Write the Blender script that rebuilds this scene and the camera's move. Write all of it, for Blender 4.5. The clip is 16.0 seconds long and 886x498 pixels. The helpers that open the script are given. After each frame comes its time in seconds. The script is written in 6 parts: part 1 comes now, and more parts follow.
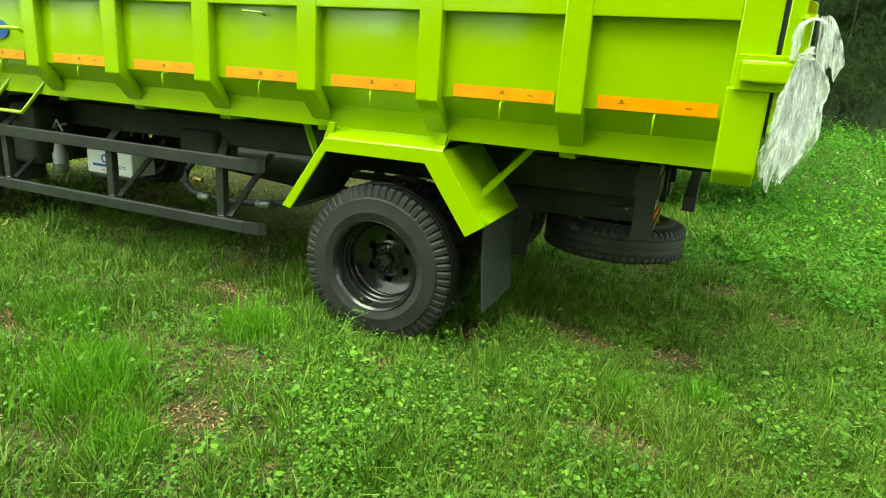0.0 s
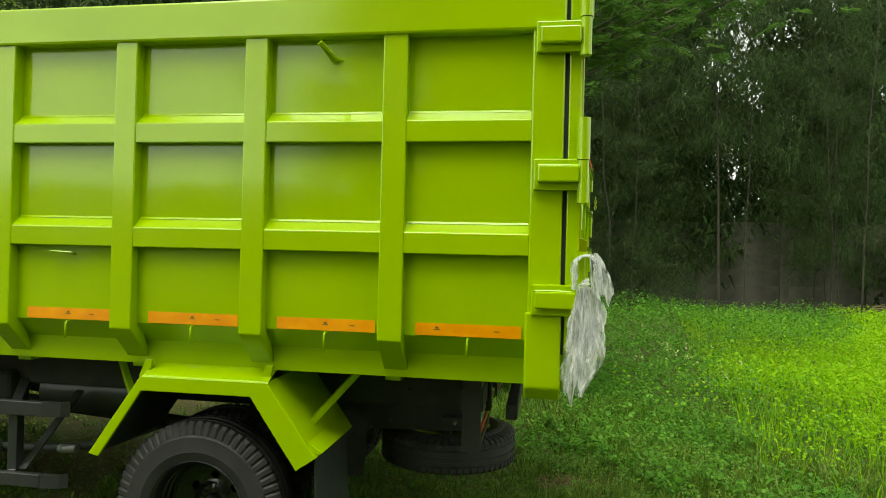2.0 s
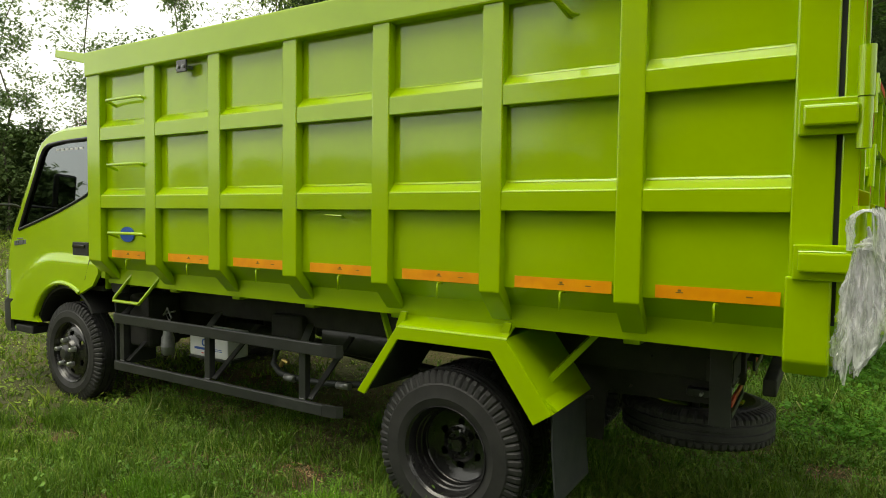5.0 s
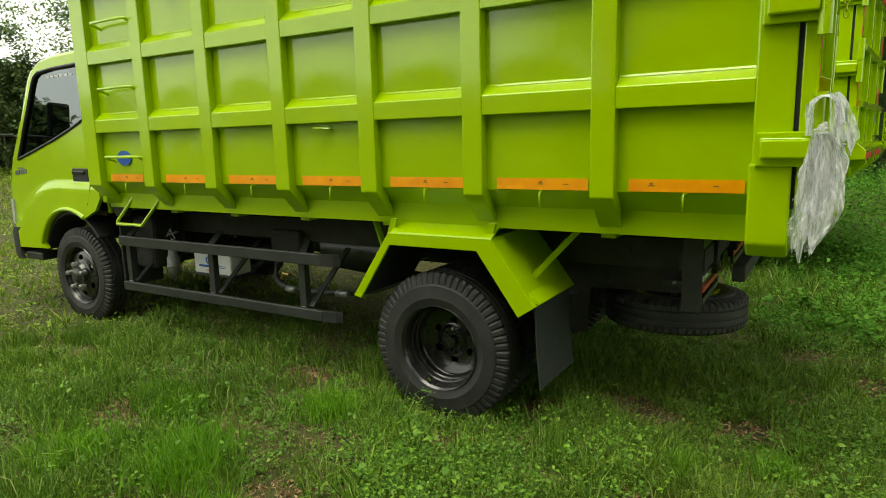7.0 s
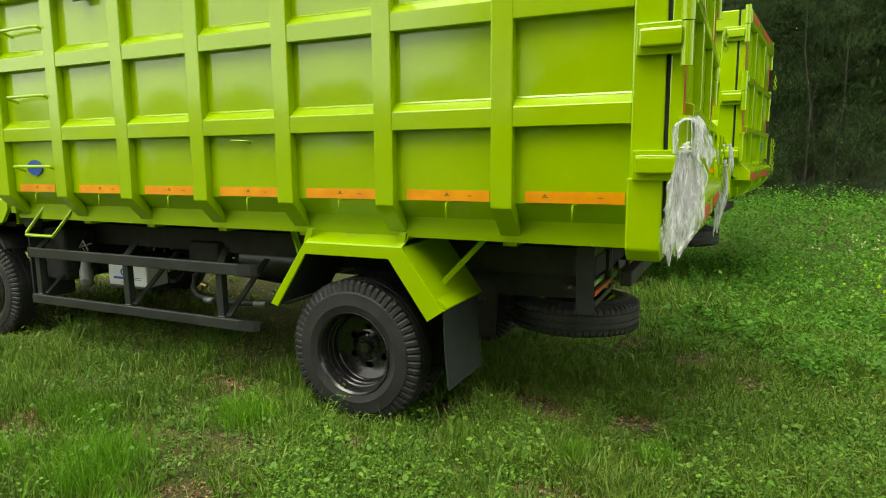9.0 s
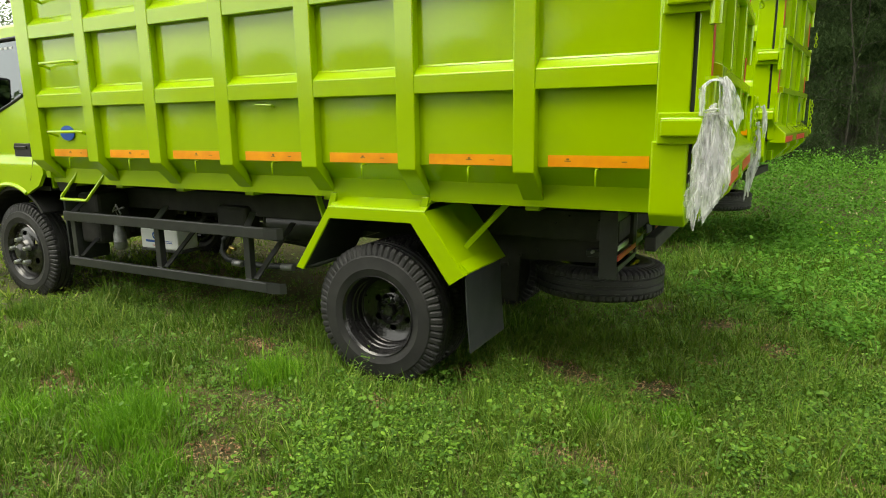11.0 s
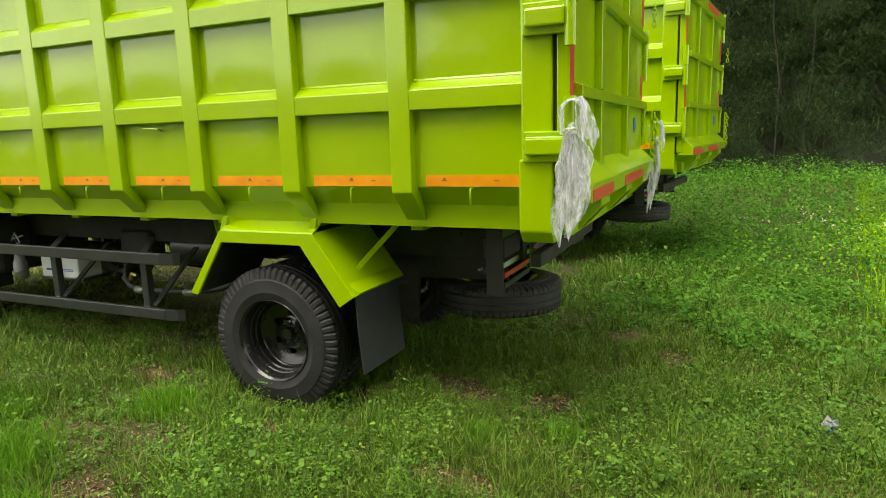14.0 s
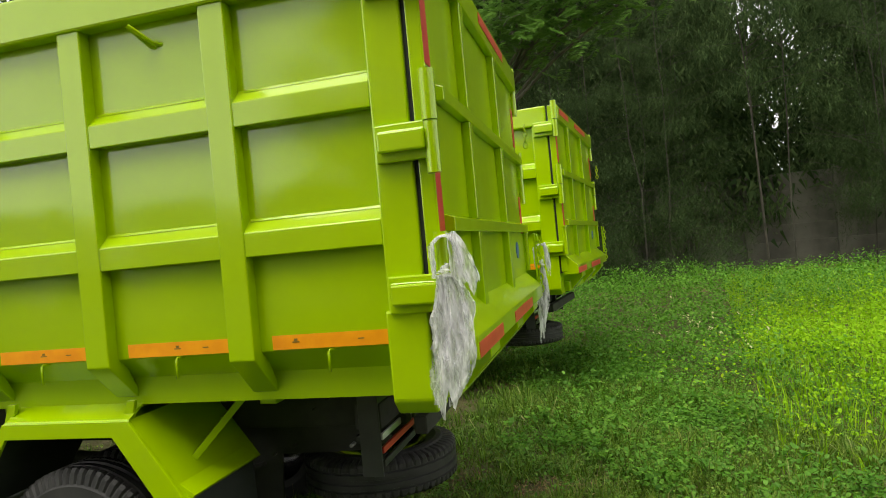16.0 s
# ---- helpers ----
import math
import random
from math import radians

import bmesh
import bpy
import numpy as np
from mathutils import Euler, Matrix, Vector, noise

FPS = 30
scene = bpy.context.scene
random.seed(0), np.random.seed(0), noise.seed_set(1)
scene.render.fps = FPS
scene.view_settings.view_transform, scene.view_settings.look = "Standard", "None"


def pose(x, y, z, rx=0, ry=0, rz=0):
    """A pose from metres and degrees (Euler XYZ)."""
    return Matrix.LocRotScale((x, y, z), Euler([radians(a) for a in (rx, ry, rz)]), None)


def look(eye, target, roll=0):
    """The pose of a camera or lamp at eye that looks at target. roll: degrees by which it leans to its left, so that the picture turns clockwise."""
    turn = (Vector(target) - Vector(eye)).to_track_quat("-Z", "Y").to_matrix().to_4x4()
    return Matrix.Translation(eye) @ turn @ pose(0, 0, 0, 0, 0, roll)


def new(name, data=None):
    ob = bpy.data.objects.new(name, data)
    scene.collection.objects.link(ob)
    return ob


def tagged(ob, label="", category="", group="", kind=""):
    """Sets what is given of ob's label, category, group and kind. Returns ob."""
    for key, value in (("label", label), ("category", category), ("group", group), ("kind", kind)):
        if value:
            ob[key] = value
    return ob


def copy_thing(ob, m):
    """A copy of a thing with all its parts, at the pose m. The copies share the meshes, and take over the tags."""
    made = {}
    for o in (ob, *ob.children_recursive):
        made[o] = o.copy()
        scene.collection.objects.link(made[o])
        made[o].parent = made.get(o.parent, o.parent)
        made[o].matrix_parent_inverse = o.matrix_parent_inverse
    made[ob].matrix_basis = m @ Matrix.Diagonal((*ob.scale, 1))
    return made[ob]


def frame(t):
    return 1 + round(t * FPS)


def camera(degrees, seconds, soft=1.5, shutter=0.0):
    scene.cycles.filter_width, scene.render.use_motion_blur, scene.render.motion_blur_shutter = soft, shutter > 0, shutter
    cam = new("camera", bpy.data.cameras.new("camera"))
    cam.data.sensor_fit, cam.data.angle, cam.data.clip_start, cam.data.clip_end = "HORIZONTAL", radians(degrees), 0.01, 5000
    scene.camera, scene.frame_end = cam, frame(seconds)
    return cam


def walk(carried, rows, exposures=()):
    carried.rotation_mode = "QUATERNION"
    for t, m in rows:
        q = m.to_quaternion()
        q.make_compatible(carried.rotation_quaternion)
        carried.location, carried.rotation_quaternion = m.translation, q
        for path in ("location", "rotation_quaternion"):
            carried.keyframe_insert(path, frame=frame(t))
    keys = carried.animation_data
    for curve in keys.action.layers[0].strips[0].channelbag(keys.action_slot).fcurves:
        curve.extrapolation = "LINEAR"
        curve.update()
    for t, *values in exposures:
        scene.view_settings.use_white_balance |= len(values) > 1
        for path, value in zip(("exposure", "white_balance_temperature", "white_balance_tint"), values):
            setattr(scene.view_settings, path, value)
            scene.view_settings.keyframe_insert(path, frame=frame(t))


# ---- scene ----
cam = camera(69.5, 16.0, soft=0.95)
PATH = [
    (0, (-0.043, -0.194, 1.413), (-0.764, 1.588, 0.86), 3.8),
    (0.5, (0.014, -0.21, 1.491), (-0.641, 1.635, 1.081), 3.8),
    (1, (0.04, -0.216, 1.554), (-0.505, 1.683, 1.242), 3.2),
    (1.5, (0.051, -0.215, 1.593), (-0.355, 1.732, 1.384), 3.6),
    (2, (0.05, -0.216, 1.647), (-0.265, 1.759, 1.663), 1.4),
    (2.5, (0.036, -0.23, 1.664), (-0.287, 1.736, 1.831), 0.3),
    (3, (0.015, -0.24, 1.65), (-0.474, 1.699, 1.703), 0.4),
    (3.5, (0.016, -0.239, 1.632), (-0.605, 1.662, 1.649), 0.4),
    (4, (0.026, -0.26, 1.621), (-0.741, 1.588, 1.611), 0.1),
    (4.2, (0.037, -0.238, 1.651), (-0.809, 1.574, 1.614), -0.2),
    (6.3, (0.229, -0.169, 1.524), (-0.894, 1.48, 1.386), 2.0),
    (6.5, (0.236, -0.19, 1.535), (-0.82, 1.498, 1.353), 1.1),
    (7, (0.267, -0.277, 1.533), (-0.763, 1.404, 1.194), -1.5),
    (7.5, (0.315, -0.342, 1.506), (-0.685, 1.35, 1.134), -0.9),
    (8, (0.376, -0.359, 1.519), (-0.574, 1.368, 1.179), -1.5),
    (8.5, (0.423, -0.375, 1.508), (-0.468, 1.391, 1.214), -1.2),
    (8.7, (0.438, -0.397, 1.502), (-0.412, 1.392, 1.225), -0.6),
    (10.8, (0.509, -0.378, 1.498), (-0.339, 1.389, 1.103), -0.6),
    (11, (0.495, -0.386, 1.502), (-0.425, 1.346, 1.11), -0.8),
    (11.5, (0.476, -0.398, 1.509), (-0.563, 1.271, 1.14), -1.7),
    (12, (0.504, -0.408, 1.506), (-0.611, 1.221, 1.186), -2.1),
    (12.5, (0.585, -0.361, 1.505), (-0.528, 1.264, 1.158), -1.6),
    (13, (0.71, -0.325, 1.517), (-0.394, 1.313, 1.201), -1.7),
    (13.5, (0.809, -0.261, 1.512), (-0.175, 1.452, 1.2), -2.0),
    (14, (0.851, -0.203, 1.521), (0.036, 1.589, 1.172), -1.8),
    (14.5, (0.784, -0.087, 1.536), (0.082, 1.763, 1.245), -1.6),
    (15, (0.683, 0.065, 1.561), (0.067, 1.954, 1.332), -2.2),
    (15.5, (0.662, 0.179, 1.639), (0.156, 2.114, 1.627), -3.7),
    (16, (0.761, 0.403, 1.612), (0.269, 2.342, 1.61), -5.3),
]
SKY, SUN = 0.15, 0.95
EXPOSURE = [(0.0, 2.18, 7400, -25), (1.0, 1.58, 7400, -24), (2.0, 1.29, 7500, -8), (3.0, 1.11, 7500, -2), (4.0, 1.06, 7400, 2), (6.5, 0.98, 7500, 0), (7.0, 1.23, 7500, -3), (8.0, 1.46, 7400, -2), (11.0, 1.58, 7300, 3), (12.5, 1.66, 7300, 8), (13.5, 1.60, 7300, 8), (14.0, 1.58, 7300, 6), (15.0, 1.51, 7300, 7), (16.0, 1.33, 7200, 7)]
walk(cam, [(t, look(eye, target, roll)) for t, eye, target, roll in PATH], exposures=EXPOSURE)


# ---- light ----
world = bpy.data.worlds.new("overcast_sky")
scene.world = world
world.use_nodes = True
wn, wl = world.node_tree.nodes, world.node_tree.links
wn.clear()
sky = wn.new("ShaderNodeTexSky")
sky.sky_type = "NISHITA"
sky.sun_disc = False
sky.sun_elevation, sky.sun_rotation = radians(70), radians(205)
sky.air_density, sky.dust_density, sky.ozone_density = 1.0, 1.2, 1.0
haze = wn.new("ShaderNodeHueSaturation")
haze.inputs["Saturation"].default_value = 0.12
haze.inputs["Value"].default_value = 1.0
wbg, wout = wn.new("ShaderNodeBackground"), wn.new("ShaderNodeOutputWorld")
wbg.inputs["Strength"].default_value = SKY
wl.new(sky.outputs["Color"], haze.inputs["Color"])
wl.new(haze.outputs["Color"], wbg.inputs["Color"])
wl.new(wbg.outputs["Background"], wout.inputs["Surface"])

sun_data = bpy.data.lights.new("sun", "SUN")
sun_data.energy, sun_data.angle, sun_data.color = SUN, radians(42), (1.0, 0.97, 0.90)
sun = new("sun", sun_data)
# Soft light comes from high up over the open field.
sun.matrix_world = look((-1.6, -3.4, 10.5), (0, 0, 0))


# ---- materials ----
def nodes_of(name):
    m = bpy.data.materials.new(name)
    m.use_nodes = True
    t = m.node_tree
    return m, t.nodes, t.links, t.nodes["Principled BSDF"]


def ramp(n, l, src, stops):
    r = n.new("ShaderNodeValToRGB")
    e = r.color_ramp.elements
    e[0].position, e[0].color = stops[0][0], (*stops[0][1], 1)
    e[1].position, e[1].color = stops[-1][0], (*stops[-1][1], 1)
    for p, c in stops[1:-1]:
        x = e.new(p)
        x.color = (*c, 1)
    l.new(src, r.inputs["Fac"])
    return r.outputs["Color"]


def noise_at(n, l, scale, detail=4.0, rough=0.55, coord="Object", stretch=None):
    c = n.new("ShaderNodeTexCoord")
    src = c.outputs[coord]
    if stretch:
        mp = n.new("ShaderNodeMapping")
        mp.inputs["Scale"].default_value = stretch
        l.new(src, mp.inputs["Vector"])
        src = mp.outputs["Vector"]
    t = n.new("ShaderNodeTexNoise")
    t.inputs["Scale"].default_value, t.inputs["Detail"].default_value, t.inputs["Roughness"].default_value = scale, detail, rough
    l.new(src, t.inputs["Vector"])
    return t.outputs["Fac"]


def mixed(n, l, fac, a, b, mode="MIX"):
    m = n.new("ShaderNodeMix")
    m.data_type, m.blend_type = "RGBA", mode
    for sock, v in ((m.inputs[0], fac), (m.inputs[6], a), (m.inputs[7], b)):
        if isinstance(v, (int, float)):
            sock.default_value = v
        elif isinstance(v, tuple):
            sock.default_value = (*v, 1)
        else:
            l.new(v, sock)
    return m.outputs[2]


def bump(n, l, bs, height, strength, distance=0.002):
    b = n.new("ShaderNodeBump")
    b.inputs["Strength"].default_value, b.inputs["Distance"].default_value = strength, distance
    l.new(height, b.inputs["Height"])
    l.new(b.outputs["Normal"], bs.inputs["Normal"])


def worn(name, a, b, scale, roughness=(0.4, 0.6), metal=0.0, fine=60.0, strength=0.15, coat=0.0, spec=0.5):
    """A surface of two mixed tones with fine relief and uneven gloss."""
    m, n, l, bs = nodes_of(name)
    big, small = noise_at(n, l, scale), noise_at(n, l, fine, 6)
    l.new(ramp(n, l, big, [(0.3, a), (0.7, b)]), bs.inputs["Base Color"])
    g = n.new("ShaderNodeMapRange")
    g.inputs["To Min"].default_value, g.inputs["To Max"].default_value = roughness
    l.new(noise_at(n, l, scale * 2.3, 5), g.inputs["Value"])
    l.new(g.outputs["Result"], bs.inputs["Roughness"])
    bs.inputs["Metallic"].default_value = metal
    bs.inputs["Coat Weight"].default_value = coat
    bs.inputs["Coat Roughness"].default_value = 0.12
    bs.inputs["Specular IOR Level"].default_value = spec
    bump(n, l, bs, small, strength)
    return m


def lime_paint():
    m, n, l, bs = nodes_of("lime_paint")
    big = noise_at(n, l, 1.7, 3)
    drips = noise_at(n, l, 5.0, 5, 0.6, stretch=(1, 1, 0.18))
    c = ramp(n, l, big, [(0.3, (0.322, 0.503, 0.003)), (0.7, (0.365, 0.556, 0.005))])
    c = mixed(n, l, ramp(n, l, drips, [(0.55, (0, 0, 0)), (0.8, (0.35, 0.35, 0.35))]), c, (0.32, 0.475, 0.008))
    l.new(c, bs.inputs["Base Color"])
    g = n.new("ShaderNodeMapRange")
    g.inputs["To Min"].default_value, g.inputs["To Max"].default_value = 0.30, 0.42
    l.new(drips, g.inputs["Value"])
    l.new(g.outputs["Result"], bs.inputs["Roughness"])
    wav = noise_at(n, l, 3.2, 2)
    peel = noise_at(n, l, 240, 2)
    add = n.new("ShaderNodeMath")
    add.operation = "MULTIPLY_ADD"
    add.inputs[1].default_value = 0.02
    l.new(peel, add.inputs[0])
    l.new(wav, add.inputs[2])
    bump(n, l, bs, add.outputs[0], 0.2, 0.02)
    bs.inputs["Coat Weight"].default_value, bs.inputs["Coat Roughness"].default_value = 0.95, 0.11
    bs.inputs["Coat IOR"].default_value = 1.5
    bs.inputs["Specular IOR Level"].default_value = 0.1
    return m


def leafy(name, stops, trans=0.25, patch=0.35, rough=0.55, dry=(0.16, 0.13, 0.05), dryness=0.0, spec=0.3):
    """Foliage: each blade or leaf takes its own tone, and wide patches shift it."""
    m, n, l, bs = nodes_of(name)
    geo = n.new("ShaderNodeNewGeometry")
    c = ramp(n, l, geo.outputs["Random Per Island"], stops)
    c = mixed(n, l, ramp(n, l, noise_at(n, l, patch, 3), [(0.35, (0, 0, 0)), (0.65, (0.5, 0.5, 0.5))]), c, stops[0][1])
    if dryness:
        k = noise_at(n, l, 2.1, 4)
        c = mixed(n, l, ramp(n, l, k, [(0.6, (0, 0, 0)), (0.75, (dryness,) * 3)]), c, dry)
    l.new(c, bs.inputs["Base Color"])
    bs.inputs["Roughness"].default_value = rough
    bs.inputs["Specular IOR Level"].default_value = spec
    tr = n.new("ShaderNodeBsdfTranslucent")
    l.new(c, tr.inputs["Color"])
    mx = n.new("ShaderNodeMixShader")
    mx.inputs["Fac"].default_value = trans
    l.new(bs.outputs["BSDF"], mx.inputs[1])
    l.new(tr.outputs["BSDF"], mx.inputs[2])
    l.new(mx.outputs["Shader"], n["Material Output"].inputs["Surface"])
    return m


def soil():
    m, n, l, bs = nodes_of("soil")
    a = noise_at(n, l, 0.9, 6, 0.6)
    b = noise_at(n, l, 14, 8, 0.65)
    c = ramp(n, l, a, [(0.35, (0.060, 0.080, 0.016)), (0.55, (0.098, 0.088, 0.026)), (0.68, (0.15, 0.088, 0.038)), (0.80, (0.22, 0.125, 0.062))])
    c = mixed(n, l, ramp(n, l, b, [(0.4, (0, 0, 0)), (0.7, (0.8, 0.8, 0.8))]), c, (0.062, 0.050, 0.020))
    l.new(c, bs.inputs["Base Color"])
    bs.inputs["Roughness"].default_value = 0.95
    bump(n, l, bs, b, 1.0, 0.05)
    return m


def window_glass():
    m, n, l, bs = nodes_of("tinted_glass")
    see, gl, mx = n.new("ShaderNodeBsdfTransparent"), n.new("ShaderNodeBsdfGlossy"), n.new("ShaderNodeMixShader")
    see.inputs["Color"].default_value = (0.035, 0.040, 0.042, 1)
    gl.inputs["Roughness"].default_value = 0.02
    gl.inputs["Color"].default_value = (0.86, 0.94, 1.0, 1)
    lw, fr = n.new("ShaderNodeLayerWeight"), n.new("ShaderNodeMapRange")
    lw.inputs["Blend"].default_value = 0.5
    fr.inputs["To Min"].default_value, fr.inputs["To Max"].default_value = 0.08, 0.29
    l.new(lw.outputs["Facing"], fr.inputs["Value"])
    l.new(fr.outputs["Result"], mx.inputs["Fac"])
    l.new(see.outputs["BSDF"], mx.inputs[1])
    l.new(gl.outputs["BSDF"], mx.inputs[2])
    l.new(mx.outputs["Shader"], n["Material Output"].inputs["Surface"])
    return m


def clear_film():
    m, n, l, bs = nodes_of("clear_film")
    bs.inputs["Base Color"].default_value = (0.92, 0.92, 0.94, 1)
    bs.inputs["Roughness"].default_value = 0.22
    bs.inputs["Specular IOR Level"].default_value = 0.7
    wr = noise_at(n, l, 70, 5, 0.65, stretch=(1, 1, 0.22))
    bump(n, l, bs, wr, 0.55, 0.012)
    see, tl = n.new("ShaderNodeBsdfTransparent"), n.new("ShaderNodeBsdfTranslucent")
    see.inputs["Color"].default_value = (0.97, 0.97, 0.97, 1)
    tl.inputs["Color"].default_value = (0.95, 0.95, 0.97, 1)
    a, b = n.new("ShaderNodeMixShader"), n.new("ShaderNodeMixShader")
    a.inputs["Fac"].default_value = 0.42
    l.new(bs.outputs["BSDF"], a.inputs[1])
    l.new(tl.outputs["BSDF"], a.inputs[2])
    f = n.new("ShaderNodeMapRange")
    f.inputs["From Min"].default_value, f.inputs["From Max"].default_value = 0.40, 0.60
    f.inputs["To Min"].default_value, f.inputs["To Max"].default_value = 0.14, 0.92
    l.new(noise_at(n, l, 34, 4, 0.6, stretch=(1, 1, 0.16)), f.inputs["Value"])
    l.new(f.outputs["Result"], b.inputs["Fac"])
    l.new(see.outputs["BSDF"], b.inputs[1])
    l.new(a.outputs["Shader"], b.inputs[2])
    l.new(b.outputs["Shader"], n["Material Output"].inputs["Surface"])
    return m


def tape(name, a, b):
    m, n, l, bs = nodes_of(name)
    v = n.new("ShaderNodeTexVoronoi")
    v.inputs["Scale"].default_value = 260
    c = n.new("ShaderNodeTexCoord")
    l.new(c.outputs["Object"], v.inputs["Vector"])
    k = mixed(n, l, ramp(n, l, noise_at(n, l, 9, 5), [(0.35, (0, 0, 0)), (0.7, (1, 1, 1))]), a, b)
    l.new(k, bs.inputs["Base Color"])
    bs.inputs["Roughness"].default_value = 0.35
    bump(n, l, bs, v.outputs["Distance"], 0.1, 0.001)
    return m


LIME = lime_paint()
ORANGE = tape("orange_tape", (0.95, 0.38, 0.004), (0.84, 0.29, 0.004))
RED = tape("red_tape", (0.62, 0.06, 0.045), (0.48, 0.035, 0.03))
RUBBER = worn("tyre_rubber", (0.020, 0.020, 0.021), (0.038, 0.037, 0.037), 9, (0.42, 0.66), fine=180, strength=0.35, spec=0.35)
FLAP = worn("flap_rubber", (0.026, 0.030, 0.031), (0.042, 0.046, 0.047), 5, (0.45, 0.65), fine=120, strength=0.2, spec=0.35)
GLOSS = worn("gloss_black_steel", (0.010, 0.010, 0.011), (0.022, 0.021, 0.021), 11, (0.14, 0.26), fine=90, strength=0.12, coat=0.25)
BLACK = worn("black_steel", (0.020, 0.021, 0.022), (0.036, 0.037, 0.038), 6, (0.28, 0.45), fine=110, strength=0.3, spec=0.5)
PLASTIC = worn("black_plastic", (0.014, 0.014, 0.015), (0.022, 0.022, 0.023), 8, (0.45, 0.6), fine=200, strength=0.2)
STEEL = worn("bare_steel", (0.42, 0.43, 0.44), (0.55, 0.56, 0.57), 14, (0.22, 0.40), metal=1.0, fine=90, strength=0.2)
ALLOY = worn("cast_alloy", (0.22, 0.225, 0.23), (0.34, 0.345, 0.35), 20, (0.4, 0.6), metal=0.7, fine=110, strength=0.4)
WHITE = worn("white_plastic", (0.62, 0.63, 0.65), (0.72, 0.72, 0.73), 7, (0.35, 0.5), fine=90, strength=0.05)
BLUE = worn("blue_print", (0.012, 0.07, 0.36), (0.02, 0.10, 0.44), 9, (0.35, 0.5), fine=90, strength=0.05)
GREY = worn("grey_print", (0.10, 0.11, 0.12), (0.16, 0.17, 0.18), 9, (0.35, 0.5), fine=90, strength=0.05)
DARKGREEN = worn("dark_print", (0.17, 0.11, 0.015), (0.22, 0.14, 0.02), 9, (0.4, 0.5), fine=90, strength=0.05)
BRASS = worn("brass", (0.5, 0.36, 0.12), (0.58, 0.42, 0.16), 14, (0.3, 0.5), metal=1.0, fine=90, strength=0.2)
GLASS, FILM = window_glass(), clear_film()
LAMP = worn("lamp_glass", (0.55, 0.57, 0.58), (0.66, 0.68, 0.69), 10, (0.05, 0.15), fine=70, strength=0.1, coat=0.8)
SOIL = soil()
OLIVE = leafy("olive_grass", [(0.0, (0.094, 0.160, 0.018)), (0.5, (0.172, 0.282, 0.030)), (0.85, (0.257, 0.376, 0.050)), (1.0, (0.351, 0.376, 0.130))], 0.3, 0.9, 0.5)
GRASS = leafy("grass_blades", [(0.0, (0.045, 0.108, 0.009)), (0.4, (0.124, 0.251, 0.020)), (0.8, (0.202, 0.357, 0.032)), (0.95, (0.290, 0.428, 0.065)), (1.0, (0.468, 0.459, 0.190))], 0.28, 0.6, dryness=0.25)
FRESH = leafy("fresh_grass", [(0.0, (0.10, 0.25, 0.014)), (0.6, (0.17, 0.38, 0.020)), (1.0, (0.27, 0.50, 0.04))], 0.35, 0.9)
CLOVER = leafy("clover_leaf", [(0.0, (0.067, 0.162, 0.017)), (0.5, (0.123, 0.267, 0.027)), (0.92, (0.208, 0.383, 0.045)), (1.0, (0.329, 0.417, 0.090))], 0.25, 0.8)
LUSH = leafy("lush_leaf", [(0.0, (0.041, 0.108, 0.011)), (0.5, (0.121, 0.270, 0.024)), (1.0, (0.253, 0.440, 0.048))], 0.3, 0.9)
LAWN = leafy("pale_lawn", [(0.0, (0.12, 0.195, 0.018)), (0.5, (0.235, 0.355, 0.036)), (0.9, (0.35, 0.47, 0.06)), (1.0, (0.46, 0.48, 0.15))], 0.3, 0.5, dryness=0.15)
# FIELD and DEEP carry the field's light and shade as two leaf tones.
FIELD = leafy("bright_lit_leaf", [(0.0, (0.244, 0.493, 0.018)), (0.5, (0.318, 0.588, 0.022)), (0.93, (0.424, 0.651, 0.030)), (1.0, (0.509, 0.651, 0.050))], 0.45, 0.45, spec=0.1)
DEEP = leafy("shaded_green_leaf", [(0.0, (0.070, 0.213, 0.020)), (0.5, (0.131, 0.329, 0.031)), (1.0, (0.211, 0.445, 0.050))], 0.4, 0.7)
NEEDLE = leafy("needle_foliage", [(0.0, (0.031, 0.058, 0.022)), (0.6, (0.064, 0.105, 0.036)), (1.0, (0.123, 0.176, 0.065))], 0.28, 1.1, rough=0.85, spec=0.05)
FROND = leafy("frond_leaf", [(0.0, (0.079, 0.175, 0.032)), (0.6, (0.122, 0.238, 0.044)), (1.0, (0.180, 0.308, 0.072))], 0.5, 0.9)
BAMBOO = leafy("pale_leaf", [(0.0, (0.14, 0.22, 0.05)), (0.6, (0.22, 0.32, 0.07)), (1.0, (0.32, 0.42, 0.12))], 0.4, 0.5, rough=0.8, spec=0.1)
STEM = worn("dark_bark", (0.028, 0.026, 0.020), (0.075, 0.066, 0.05), 5, (0.85, 0.95), fine=40, strength=0.9)
RUST = worn("rusty_steel", (0.16, 0.055, 0.025), (0.26, 0.10, 0.045), 6, (0.8, 0.95), fine=60, strength=0.6)
BROAD = leafy("broad_leaf", [(0.0, (0.12, 0.19, 0.07)), (0.6, (0.20, 0.29, 0.11)), (1.0, (0.28, 0.38, 0.15))], 0.35, 0.9, rough=0.8, spec=0.1)
LITTER = leafy("dead_leaf", [(0.0, (0.11, 0.052, 0.024)), (0.5, (0.27, 0.145, 0.075)), (1.0, (0.52, 0.37, 0.20))], 0.1, 0.8, 0.8)
RUSSET = leafy("russet_leaf", [(0.0, (0.10, 0.05, 0.03)), (0.6, (0.20, 0.09, 0.06)), (1.0, (0.30, 0.15, 0.10))], 0.25, 0.3)
